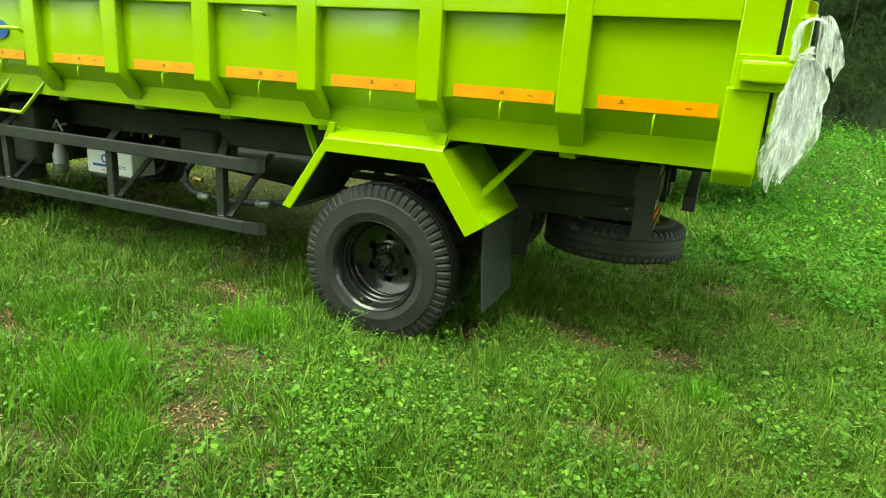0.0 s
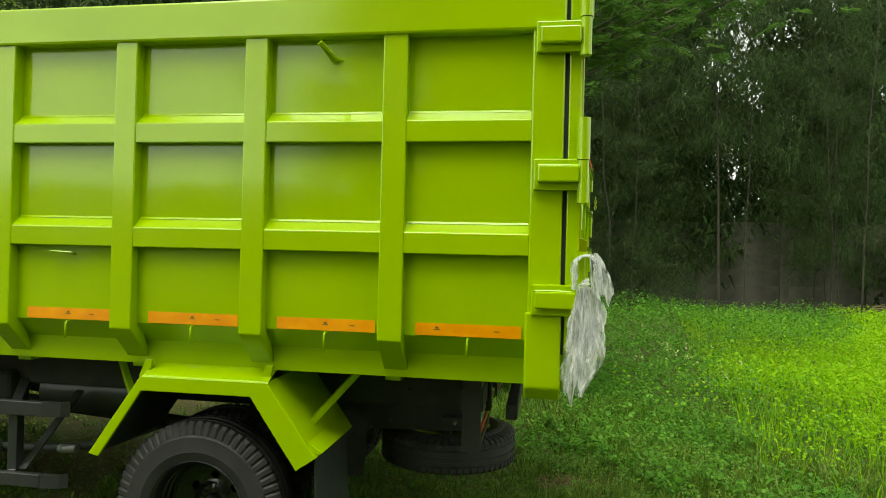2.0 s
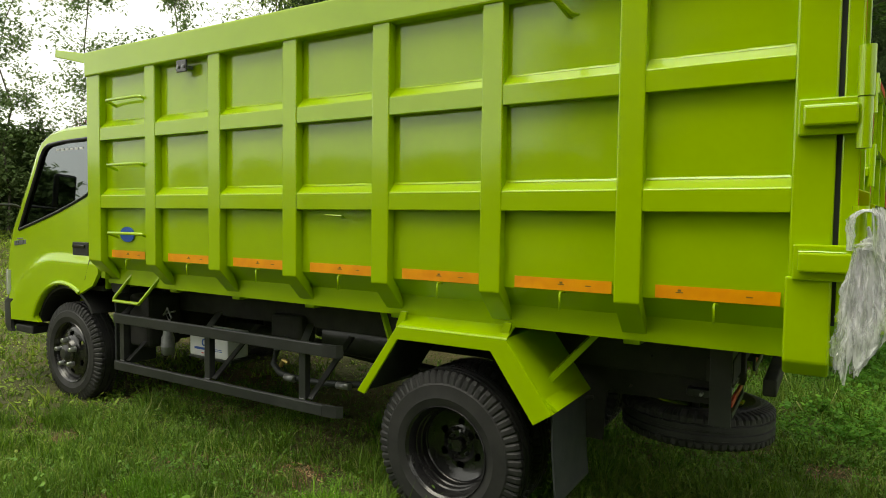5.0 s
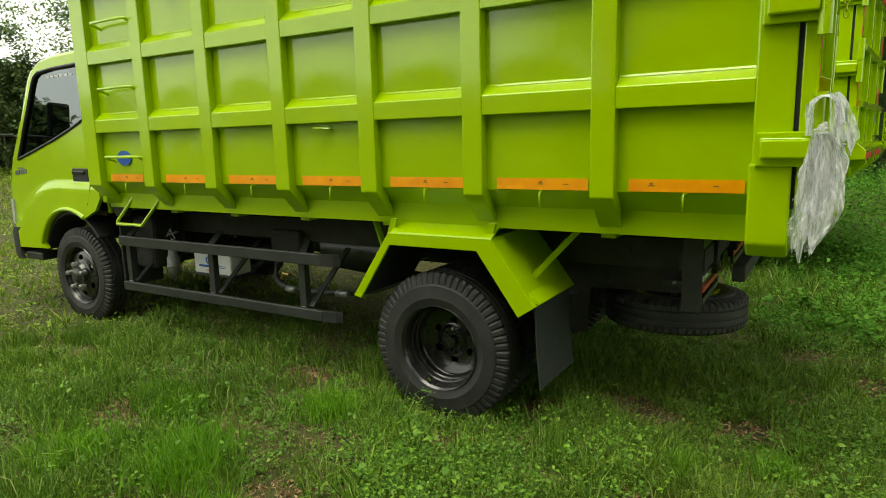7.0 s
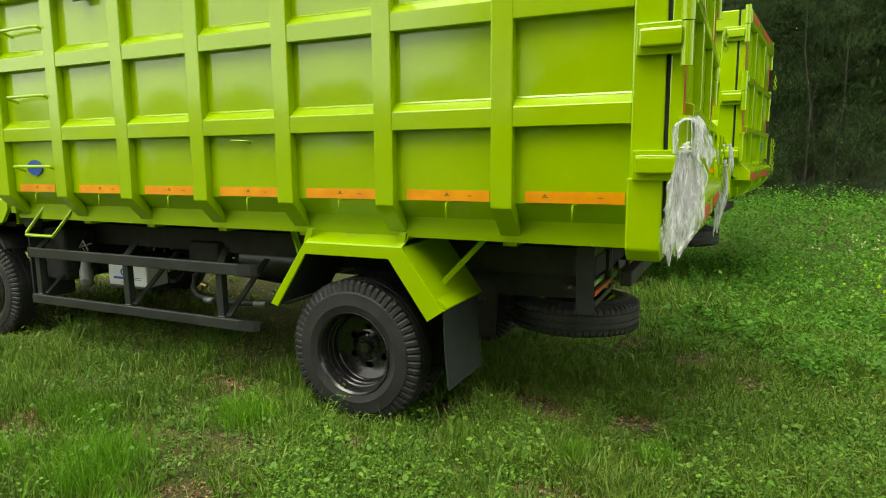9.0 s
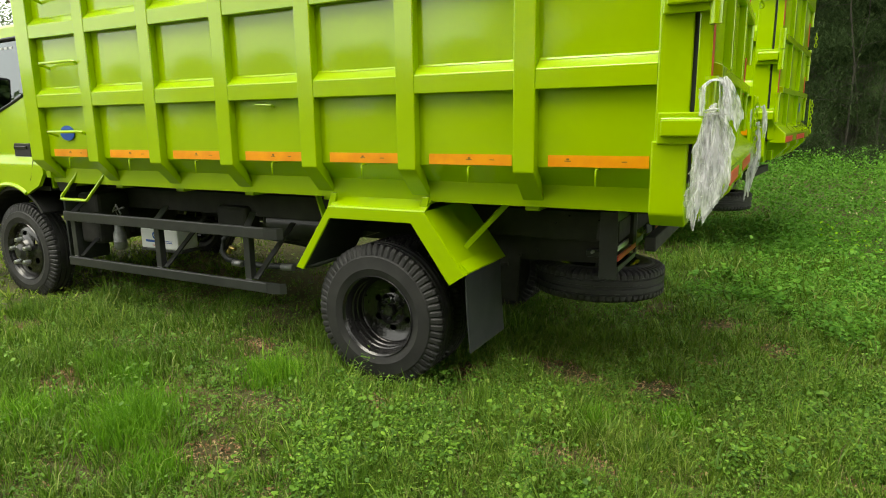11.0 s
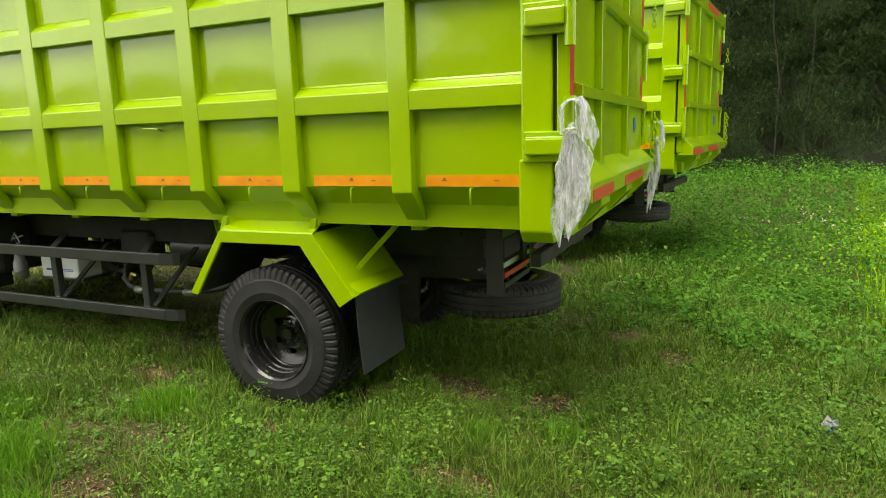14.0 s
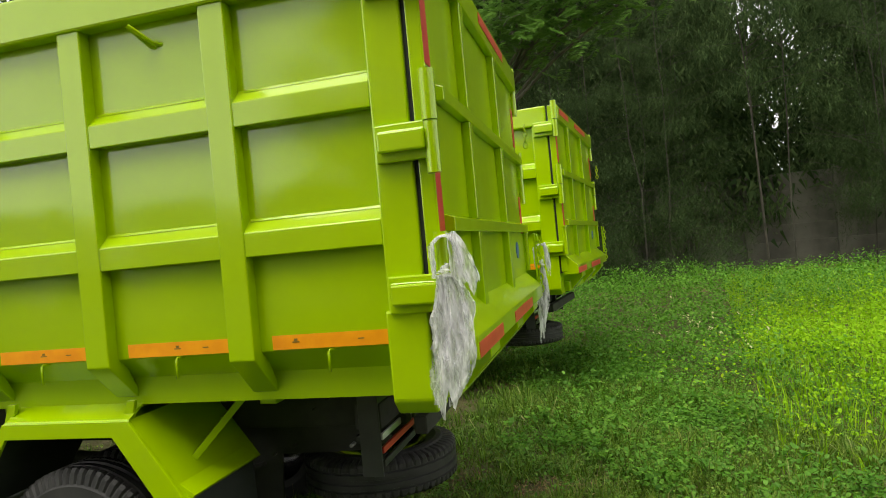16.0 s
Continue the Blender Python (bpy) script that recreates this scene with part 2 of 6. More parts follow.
BARK = worn("bark", (0.05, 0.046, 0.036), (0.13, 0.115, 0.09), 5, (0.85, 0.95), fine=40, strength=0.9)
CONCRETE = worn("weathered_concrete", (0.060, 0.058, 0.046), (0.145, 0.137, 0.112), 1.3, (0.85, 0.95), fine=45, strength=0.5)
DRY = worn("dry_stem", (0.20, 0.15, 0.08), (0.32, 0.25, 0.14), 9, (0.8, 0.9), fine=60, strength=0.3)
# low-gloss variant of the black steel for the parts under the truck
DULL_STEEL = worn("dull_frame_steel", (0.030, 0.030, 0.029), (0.052, 0.050, 0.046), 7, (0.6, 0.85), fine=90, strength=0.4, spec=0.25)
PETAL = leafy("pale_petal", [(0.0, (0.48, 0.50, 0.22)), (1.0, (0.62, 0.60, 0.38))], 0.3, 0.5)


# ---- mesh helpers ----
def finish(me, sharp=32.0, everywhere=True):
    flags = [True if everywhere else p.use_smooth for p in me.polygons]
    me.set_sharp_from_angle(angle=radians(sharp))
    me.polygons.foreach_set("use_smooth", flags)


def part(name, bm, mat, parent=None, label="", sharp=42.0):
    """Links a bmesh as one mesh object, under its thing or part."""
    me = bpy.data.meshes.new(name)
    bmesh.ops.recalc_face_normals(bm, faces=bm.faces)
    bm.to_mesh(me)
    bm.free()
    me.materials.append(mat)
    finish(me, sharp, False)
    ob = new(name, me)
    hang(ob, parent)
    return tagged(ob, label)


def hang(ob, parent):
    if parent is not None:
        ob.parent = parent
        if parent.type == "EMPTY":
            ob.matrix_parent_inverse = Matrix.Translation(-parent.location)


def twin(ob, dx=0.0, dy=0.0, dz=0.0, parent=None):
    """Another object on the same mesh, moved; its own pieces are not taken along."""
    o = ob.copy()
    scene.collection.objects.link(o)
    o.location = ob.location + Vector((dx, dy, dz))
    if parent is not None:
        o.parent = parent
    return o


def box(bm, x0, x1, y0, y1, z0, z1, bevel=0.0, turn=None):
    g = bmesh.ops.create_cube(bm, size=1.0)
    c = Vector(((x0 + x1) / 2, (y0 + y1) / 2, (z0 + z1) / 2))
    m = Matrix.Diagonal((x1 - x0, y1 - y0, z1 - z0, 1))
    bmesh.ops.transform(bm, matrix=Matrix.Translation(c) @ (turn or Matrix()) @ m, verts=g["verts"])
    if bevel:
        es = list({e for v in g["verts"] for e in v.link_edges})
        bmesh.ops.bevel(bm, geom=es, offset=bevel, segments=2, affect="EDGES", profile=0.5)
    return bm


def boxed(*a, **k):
    return box(bmesh.new(), *a, **k)


def prism(bm, pts, axis, a, b, bevel=0.0):
    """Extrudes a polygon along an axis from a to b. pts: (x, z) for y, (y, z) for x, (x, y) for z."""
    def at(p, h):
        return {"y": (p[0], h, p[1]), "x": (h, p[0], p[1]), "z": (p[0], p[1], h)}[axis]
    v0, v1 = [bm.verts.new(at(p, a)) for p in pts], [bm.verts.new(at(p, b)) for p in pts]
    fs = [bm.faces.new(v0), bm.faces.new(v1[::-1])]
    for i in range(len(pts)):
        j = (i + 1) % len(pts)
        fs.append(bm.faces.new((v0[i], v1[i], v1[j], v0[j])))
    bmesh.ops.recalc_face_normals(bm, faces=fs)
    if bevel:
        es = list({e for f in fs for e in f.edges})
        bmesh.ops.bevel(bm, geom=es, offset=bevel, segments=2, affect="EDGES", profile=0.5)
    return bm


def prismed(*a, **k):
    return prism(bmesh.new(), *a, **k)


def rod(bm, path, r, seg=8, taper=None):
    """A round bar along points, with closed ends."""
    pts = [Vector(p) for p in path]
    rings, up = [], Vector((0, 0, 1))
    for i, p in enumerate(pts):
        d = (pts[min(i + 1, len(pts) - 1)] - pts[max(i - 1, 0)]).normalized()
        s = d.cross(up if abs(d.z) < 0.95 else Vector((1, 0, 0))).normalized()
        u = s.cross(d).normalized()
        rr = r if taper is None else r + (taper - r) * i / max(1, len(pts) - 1)
        rings.append([bm.verts.new(p + rr * (math.cos(a) * s + math.sin(a) * u)) for a in (2 * math.pi * k / seg for k in range(seg))])
    for a, b in zip(rings, rings[1:]):
        for k in range(seg):
            bm.faces.new((a[k], a[(k + 1) % seg], b[(k + 1) % seg], b[k])).smooth = True
    bm.faces.new(rings[0][::-1])
    bm.faces.new(rings[-1])
    return bm


def rodded(*a, **k):
    return rod(bmesh.new(), *a, **k)


def lathe(bm, profile, centre, seg=64, axis="y", skip=None, close=False):
    """Turns (radius, height) pairs round an axis. skip(i, k): faces left out."""
    c = Vector(centre)
    rings = []
    for r, h in profile:
        ring = []
        for k in range(seg):
            a = 2 * math.pi * k / seg
            q = {"y": (r * math.cos(a), h, r * math.sin(a)), "z": (r * math.cos(a), r * math.sin(a), h), "x": (h, r * math.cos(a), r * math.sin(a))}[axis]
            ring.append(bm.verts.new(c + Vector(q)))
        rings.append(ring)
    n = len(rings)
    for i in range(n if close else n - 1):
        for k in range(seg):
            if skip and skip(i, k):
                continue
            a, b = rings[i], rings[(i + 1) % n]
            bm.faces.new((a[k], a[(k + 1) % seg], b[(k + 1) % seg], b[k])).smooth = True
    return rings


def arrays_mesh(name, verts, tris, mat, smooth=False):
    """A mesh of triangles straight from arrays."""
    me = bpy.data.meshes.new(name)
    me.vertices.add(len(verts))
    me.vertices.foreach_set("co", np.ascontiguousarray(verts, np.float32).ravel())
    me.loops.add(tris.size)
    me.loops.foreach_set("vertex_index", np.ascontiguousarray(tris, np.int32).ravel())
    me.polygons.add(len(tris))
    me.polygons.foreach_set("loop_start", np.arange(0, tris.size, 3, dtype=np.int32))
    me.polygons.foreach_set("loop_total", np.full(len(tris), 3, np.int32))
    me.update(calc_edges=True)
    me.validate()
    me.materials.append(mat)
    return me


# ---- ground ----
def smooth01(v, a, b):
    t = np.clip((np.asarray(v, float) - a) / (b - a), 0, 1)
    return t * t * (3 - 2 * t)


def ripple(x, y):
    return 0.012 * np.sin(1.9 * x + 0.7 * y) * np.cos(1.3 * y - 0.6 * x + 1) + 0.008 * np.sin(4.3 * x - 2.1 * y + 2) + 0.006 * np.cos(5.1 * y + 3.3 * x)


def ground_z(x, y):
    x, y = np.asarray(x, float), np.asarray(y, float)
    rise = 0.026 * np.clip(-1.4 - x, 0, 4.6) + 0.05 * smooth01(y, 4, 8)
    rise = rise + 0.014 * np.clip(y - 9.5, 0, 14) + 0.060 * np.clip(np.hypot(x + 2, np.minimum(y, 3) - 3) - 8, 0, 18) * (1 - smooth01(x, -6, 0))
    hollow = 0.070 * np.exp(-((x + 1.52) / 0.50) ** 2 - ((y - 2.78) / 0.36) ** 2)
    return -0.035 + rise - hollow + ripple(x, y)


def grid_ground():
    xs = np.concatenate([np.linspace(-400, -16, 14)[:-1], np.linspace(-16, 14, 151), np.linspace(14, 400, 14)[1:]])
    ys = np.concatenate([np.linspace(-400, -6, 14)[:-1], np.linspace(-6, 24, 151), np.linspace(24, 400, 14)[1:]])
    gx, gy = np.meshgrid(xs, ys)
    v = np.stack([gx, gy, ground_z(gx, gy)], -1).reshape(-1, 3)
    i = np.arange(len(xs) * len(ys)).reshape(len(ys), len(xs))
    a, b, c, d = i[:-1, :-1].ravel(), i[:-1, 1:].ravel(), i[1:, 1:].ravel(), i[1:, :-1].ravel()
    me = arrays_mesh("ground", v, np.concatenate([np.stack([a, b, c], 1), np.stack([a, c, d], 1)]), SOIL)
    finish(me, 80)
    return tagged(new("ground", me), "damp brown earth with thin turf and bare patches", "ground", kind="structure")


grid_ground()


# ---- dump truck ----
YC, YS, YP = 3.80, 2.600, 2.655          # middle line, face of the ribs, sheet of the side wall
TOP, RAIL = 2.822, 2.638                 # top and underside of the top rail
PITCH = 0.671
RIB_X = [-0.638 - PITCH * k for k in range(6)]
X_FRONT, X_POST, X_TAIL = -4.765, -0.024, 0.262
UP_RIB, LOW_RIB = 2.152, 1.646           # undersides of the cross ribs


def far(y):
    return 2 * YC - y


def tyre_mesh(c, width, R, rim, seg=248):
    """A tyre on the y axis: bulged side walls, lugged shoulders and grooved tread."""
    w = width / 2
    prof = [(rim, -w * 0.72), (rim + 0.012, -w * 0.92), (rim + 0.034, -w * 1.02), (rim + 0.056, -w * 1.065), (rim + 0.060, -w * 1.085), (rim + 0.065, -w * 1.075), (R - 0.075, -w * 1.04), (R - 0.070, -w * 1.00), (R - 0.064, -w * 0.985), (R - 0.016, -w * 0.88),
            (R, -w * 0.74), (R, -w * 0.50), (R - 0.011, -w * 0.47), (R - 0.011, -w * 0.40), (R, -w * 0.37), (R, -w * 0.12), (R - 0.011, -w * 0.08)]
    prof = prof + [(r, -h) for r, h in reversed(prof)]
    bm = bmesh.new()
    rings = lathe(bm, prof, c, seg)
    cc = Vector(c)
    for i, ring in enumerate(rings):
        j = min(i, len(rings) - 1 - i)
        if j in (8, 9, 10, 11):
            for k, v in enumerate(ring):
                if k % 4 == 0:
                    d = Vector((v.co.x - cc.x, 0, v.co.z - cc.z)).normalized()
                    v.co -= d * (0.002, 0.010, 0.010, 0.003)[j - 8]
                    v.co.y += (0.005 if i < len(rings) / 2 else -0.005) * (j in (8, 9, 10))
        if j in (11, 14):
            for k, v in enumerate(ring):
                v.co.y += 0.0015 * (1 if k % 8 < 4 else -1)
    return bm


def disc_with_holes(c, profile, seg, ring, holes):
    """A pressed wheel disc with oval openings over three rings of faces."""
    bm = bmesh.new()
    span = {ring: (6, 10), ring + 1: (5, 11), ring + 2: (6, 10)}
    lathe(bm, profile, c, seg, skip=lambda i, k: i in span and span[i][0] <= k % (seg // holes) < span[i][1])
    return bm


def wheel(parent, x, y, z, side, dished, R=0.402, rim=0.252):
    """side -1: its outer face looks to -y. dished: the disc lies deep (outer rear wheel); otherwise it bulges out."""
    s, w = side, 0.205
    yo = y + s * w / 2
    c = (x, y, z)
    if dished:
        prof = [(0.040, 0.172), (0.078, 0.174), (0.086, 0.182), (0.098, 0.188), (0.106, 0.190), (0.116, 0.191), (0.132, 0.190), (0.142, 0.188), (0.165, 0.181), (0.186, 0.172), (0.206, 0.160)]
        prof = [(r, s * (w / 2 - h)) for r, h in prof]
        disc = disc_with_holes(c, prof, 96, 4, 6)
    else:
        prof = [(0.07, 0.035), (0.10, 0.03), (0.112, 0.004), (0.128, -0.010), (0.140, -0.014), (0.150, -0.017), (0.168, -0.021), (0.178, -0.024), (0.20, -0.030), (0.222, -0.045)]
        prof = [(r, s * (w / 2 + h)) for r, h in prof]
        disc = disc_with_holes(c, prof, 96, 4, 6)
    root = part("wheel", disc, GLOSS, parent, "gloss black pressed steel wheel")
    part("tyre", tyre_mesh(c, w, R, rim - 0.012), RUBBER, root, "black rubber tyre with lugged shoulders", 28)
    bm = bmesh.new()
    e = w / 2
    lathe(bm, [(0.196, s * (e - 0.190)), (0.205, s * (e - 0.155)), (0.211, s * (e - 0.150)), (0.212, s * (e - 0.112)), (0.219, s * (e - 0.106)), (0.219, s * (e - 0.072)), (0.226, s * (e - 0.066)), (0.228, s * (e - 0.034)), (0.236, s * (e - 0.024)), (0.237, s * (e - 0.015)), (0.243, s * (e - 0.008)), (rim, s * (e + 0.002)),
               (rim + 0.004, s * (e - 0.004)), (rim, s * (e - 0.012)), (0.236, -s * e), (0.20, -s * e)], c, 64)
    part("rim", bm, GLOSS, root, "gloss black rim with ringed barrel")
    bm = bmesh.new()
    if dished:
        h0 = e - 0.172
        lathe(bm, [(0.0, s * (h0 + 0.034)), (0.034, s * (h0 + 0.033)), (0.041, s * (h0 + 0.024)), (0.044, s * (h0 - 0.02))], c, 24)
    else:
        lathe(bm, [(0.0, s * (e + 0.062)), (0.04, s * (e + 0.060)), (0.05, s * (e + 0.05)), (0.072, s * (e + 0.034)), (0.074, s * (e + 0.02))], c, 24)
    part("hub", bm, GLOSS if dished else BLACK, root)
    for k in range(5 if not dished else 6):
        a = 2 * math.pi * (k + 0.3) / (5 if not dished else 6)
        r = 0.108 if not dished else 0.064
        h = (e + 0.022) if not dished else (e - 0.171)
        bm = bmesh.new()
        ln, rr = (0.045, 0.019) if not dished else (0.020, 0.009)
        lathe(bm, [(0.0, s * (h + ln)), (rr * 0.8, s * (h + ln)), (rr, s * (h + ln * 0.8)), (rr, s * h), (rr * 1.25, s * h), (rr * 1.25, s * (h - 0.012))], (x + r * math.cos(a), y, z + r * math.sin(a)), 6 if dished else 10)
        part("wheel_nut", bm, BLACK if dished else STEEL, root, "" if dished else "bare steel wheel nut cap")
    return root


def side_wall(truck):
    """The near side: recessed sheet, ribs, rails, reflective strips and the small ironwork."""
    prof = [(YP, TOP - 0.01), (YP, 1.272), (2.752, 1.176), (2.752, 1.06), (2.79, 1.06), (2.79, 1.19), (YP + 0.03, 1.29), (YP + 0.03, TOP - 0.01)]
    wall = part("side_wall", prismed([(a, b) for a, b in prof], "x", X_FRONT + 0.01, 0.10), LIME, truck, "lime green steel side wall with recessed bays")
    # one vertical rib with its slanted foot
    rib = [(YS, TOP - 0.03), (YS, 1.247), (2.752, 1.092), (2.775, 1.10), (YP + 0.02, 1.29), (YP + 0.02, TOP - 0.03)]
    w = 0.057
    r0 = part("vertical_rib", prismed(rib, "x", RIB_X[0] - w, RIB_X[0] + w, bevel=0.006), LIME, wall)
    for k in range(1, 6):
        twin(r0, -PITCH * k)
    part("vertical_rib", prismed(rib, "x", X_FRONT, X_FRONT + 0.165, bevel=0.006), LIME, wall)
    # cross ribs, sloped on top, between the uprights
    edges = [X_POST] + [v for x in RIB_X for v in (x + w, x - w)] + [X_FRONT + 0.165]
    for z0 in (UP_RIB, LOW_RIB):
        cross = [(YS + 0.005, z0), (YS + 0.005, z0 + 0.094), (YP + 0.005, z0 + 0.148), (YP + 0.005, z0)]
        for i in range(0, len(edges), 2):
            part("cross_rib", prismed(cross, "x", edges[i + 1] - 0.004, edges[i] + 0.004, bevel=0.004), LIME, wall)
    # the sheet of each bay is bowed out a little by the welding
    rng = random.Random(7)
    for z0, z1 in ((1.275, LOW_RIB), (LOW_RIB + 0.13, UP_RIB), (UP_RIB + 0.13, RAIL)):
        for i in range(0, len(edges), 2):
            xa, xb, bow = edges[i + 1], edges[i], rng.uniform(0.003, 0.006)
            rows = []
            for v in np.linspace(-1, 1, 13):
                rows.append([(xa + (xb - xa) * (u + 1) / 2, YP - 0.001 - bow * (1 - v * v) ** 1.7 * (1 - abs(u) ** 3) ** 1.5, z0 + (z1 - z0) * (v + 1) / 2) for u in np.linspace(-1, 1, 13)])
            part("bay_sheet", loft(rows), LIME, wall, sharp=60)
    # a raised, uneven weld run where each cross rib meets the sheet
    rng = random.Random(4)
    for z0 in (UP_RIB, LOW_RIB):
        for i in range(0, len(edges), 2):
            n = 22
            xs = np.linspace(edges[i + 1] + 0.004, edges[i] - 0.004, n)
            rise = [0.0015 + 0.0022 * rng.random() for _ in range(n)]
            rows = [[(x, YP - 0.008, z0 + 0.1385) for x in xs], [(x, YP - 0.0045, z0 + 0.1440 + 0.5 * r) for x, r in zip(xs, rise)], [(x, YP - 0.0012, z0 + 0.1460 + r) for x, r in zip(xs, rise)], [(x, YP + 0.004, z0 + 0.1465 + r) for x, r in zip(xs, rise)]]
            part("weld_bead", loft(rows), LIME, wall)
    part("top_rail", boxed(X_FRONT - 0.01, 0.123, YS - 0.012, YP + 0.09, RAIL, TOP, bevel=0.012), LIME, wall)
    # reflective strips with tiny dark marks, and a bent tie hook under each
    ends = [(-0.53, -0.045)] + [(-0.53 - 0.6665 * k, -0.716 - 0.6745 * (k - 1)) for k in range(1, 6)] + [(-4.535, -4.125)]
    ends = [(a + 0.004, b) for a, b in ends]
    for a, b in ends:
        s = part("reflective_strip", boxed(a, b, YP - 0.0095, YP - 0.0075, 1.277, 1.333), ORANGE, wall, "orange reflective strip")
        m = (a + b) / 2
        for d, ln in ((-0.14 if a > -1 else 0.0, 0.03), (0.13, 0.025)):
            part("print_mark", boxed(m + d - ln / 2, m + d + ln / 2, YP - 0.0110, YP - 0.0090, 1.303, 1.307), DARKGREEN, wall)
        part("print_mark", boxed(m + (-0.14 if a > -1 else 0) - 0.007, m + (-0.14 if a > -1 else 0) + 0.007, YP - 0.0110, YP - 0.0090, 1.309, 1.318), DARKGREEN, wall)
        part("tie_hook", rodded([(m + 0.015, YP + 0.01, 1.268), (m + 0.002, YP - 0.02, 1.268), (m, YP - 0.026, 1.262), (m, YP - 0.026, 1.185)], 0.0055, 6), LIME, wall)
    # ladder rungs and the round decal in the foremost bay
    for z in (1.461, 1.960, 2.430):
        x0, x1 = X_FRONT + 0.285, X_FRONT + 0.715
        part("ladder_rung", rodded([(x0 + 0.02, YP, z - 0.03), (x0 + 0.01, YP - 0.075, z), (x0 + 0.03, YP - 0.085, z + 0.003), (x1 - 0.03, YP - 0.085, z + 0.003), (x1 - 0.01, YP - 0.075, z), (x1 - 0.01, YP, z - 0.03)], 0.011, 8), LIME, wall)
    bm = bmesh.new()
    lathe(bm, [(0.0, -0.003), (0.056, -0.003), (0.056, 0.001)], (-4.33, YP - 0.011, 1.454), 32)
    bmesh.ops.transform(bm, matrix=Matrix.Translation((-4.33, 0, 0)) @ Matrix.Diagonal((1.55, 1, 1, 1)) @ Matrix.Translation((4.33, 0, 0)), verts=bm.verts)
    part("round_decal", bm, BLUE, wall, "oval blue decal")
    # bent step under the foremost bay
    part("step_frame", rodded([(-4.44, 2.77, 1.16), (-4.60, 2.70, 0.955), (-4.59, 2.69, 0.935), (-4.27, 2.69, 0.935), (-4.26, 2.70, 0.955), (-4.10, 2.77, 1.16)], 0.013, 8), LIME, wall)
    # rope cleats
    part("rope_cleat", rodded([(-0.98, YP - 0.10, 2.60), (-0.93, YP - 0.02, 2.545), (-0.90, YP + 0.002, 2.54)], 0.009, 6), LIME, wall)
    part("rope_cleat", rodded([(-0.99, YP - 0.085, 2.60), (-0.945, YP - 0.01, 2.535), (-0.93, YP + 0.002, 2.53)], 0.009, 6), LIME, wall)
    part("tie_rod", rodded([(-2.37, YP - 0.05, 1.615), (-2.31, YP - 0.05, 1.613), (-2.27, YP - 0.03, 1.61), (-2.27, YP + 0.003, 1.60)], 0.006, 6), LIME, wall)
    part("lamp_bracket", boxed(-3.675, -3.575, YP - 0.070, YP - 0.056, 2.555, 2.635, bevel=0.004), GLOSS, wall, "black bracket with two pale studs")
    for x in (-3.652, -3.598):
        part("stud", rodded([(x, YP - 0.078, 2.590), (x, YP + 0.002, 2.590)], 0.012, 12), ALLOY, wall)
    # rear corner post in two lifts, the lower one thicker with a chamfered toe
    part("corner_post", boxed(X_POST + 0.003, 0.121, YS, YP + 0.12, 1.40, TOP - 0.003, bevel=0.008), LIME, wall)
    toe = [(YS - 0.016, 1.405), (YS - 0.016, 1.075), (YS + 0.035, 1.018), (YP + 0.12, 1.018), (YP + 0.12, 1.405)]
    part("corner_post_toe", prismed(toe, "x", X_POST - 0.006, 0.126, bevel=0.010), LIME, wall)
    for zt in (1.527, 2.070, 2.668):
        b = part("hinge_bracket", boxed(X_POST + 0.018, 0.196, YS - 0.030, YS + 0.004, zt - 0.136, zt, bevel=0.006), LIME, wall)
        part("hinge_plate", boxed(X_POST + 0.035, 0.185, YS - 0.058, YS - 0.028, zt - 0.104, zt - 0.030, bevel=0.008), LIME, wall)
        part("weld_bead", rodded([(X_POST + 0.035, YS - 0.030, zt - 0.028), (0.06, YS - 0.031, zt - 0.027), (0.18, YS - 0.030, zt - 0.029)], 0.004, 5), LIME, wall)
    return wall


def far_wall(truck):
    y0 = far(YP)
    prof = [(y0, TOP - 0.01), (y0, 1.272), (far(2.752), 1.176), (far(2.752), 1.06), (far(2.79), 1.06), (far(2.79), 1.19), (y0 - 0.03, 1.29), (y0 - 0.03, TOP - 0.01)]
    wall = part("side_wall", prismed(prof, "x", X_FRONT + 0.01, 0.10), LIME, truck, "lime green steel side wall with recessed bays")
    rib = [(far(YS), TOP - 0.03), (far(YS), 1.247), (far(2.752), 1.092), (far(2.775), 1.10), (y0 - 0.02, 1.29), (y0 - 0.02, TOP - 0.03)]
    r0 = part("vertical_rib", prismed(rib, "x", RIB_X[0] - 0.057, RIB_X[0] + 0.057, bevel=0.006), LIME, wall)
    for k in range(1, 6):
        twin(r0, -PITCH * k)
    part("top_rail", boxed(X_FRONT - 0.01, 0.135, y0 - 0.09, far(YS) + 0.012, RAIL, TOP, bevel=0.012), LIME, wall)
    part("corner_post", boxed(X_POST, 0.136, y0 - 0.12, far(YS), 1.018, TOP - 0.003, bevel=0.008), LIME, wall)
    for zt in (1.533, 2.072, 2.668):
        part("hinge_bracket", boxed(X_POST + 0.004, 0.196, far(YS) - 0.004, far(YS) + 0.030, zt - 0.136, zt, bevel=0.006), LIME, wall)
    return wall


def chain_links(path, r=0.006, size=0.026):
    """A hanging chain, link by link, in one mesh."""
    bm = bmesh.new()
    for i, p in enumerate(path):
        p = Vector(p)
        pts = []
        for k in range(13):
            a = 2 * math.pi * k / 12
            u, v = math.cos(a) * size * 0.55, math.sin(a) * size
            pts.append(p + (Vector((u, 0, v)) if i % 2 else Vector((0, u, v))))
        rod(bm, pts, r, 5)
    return bm


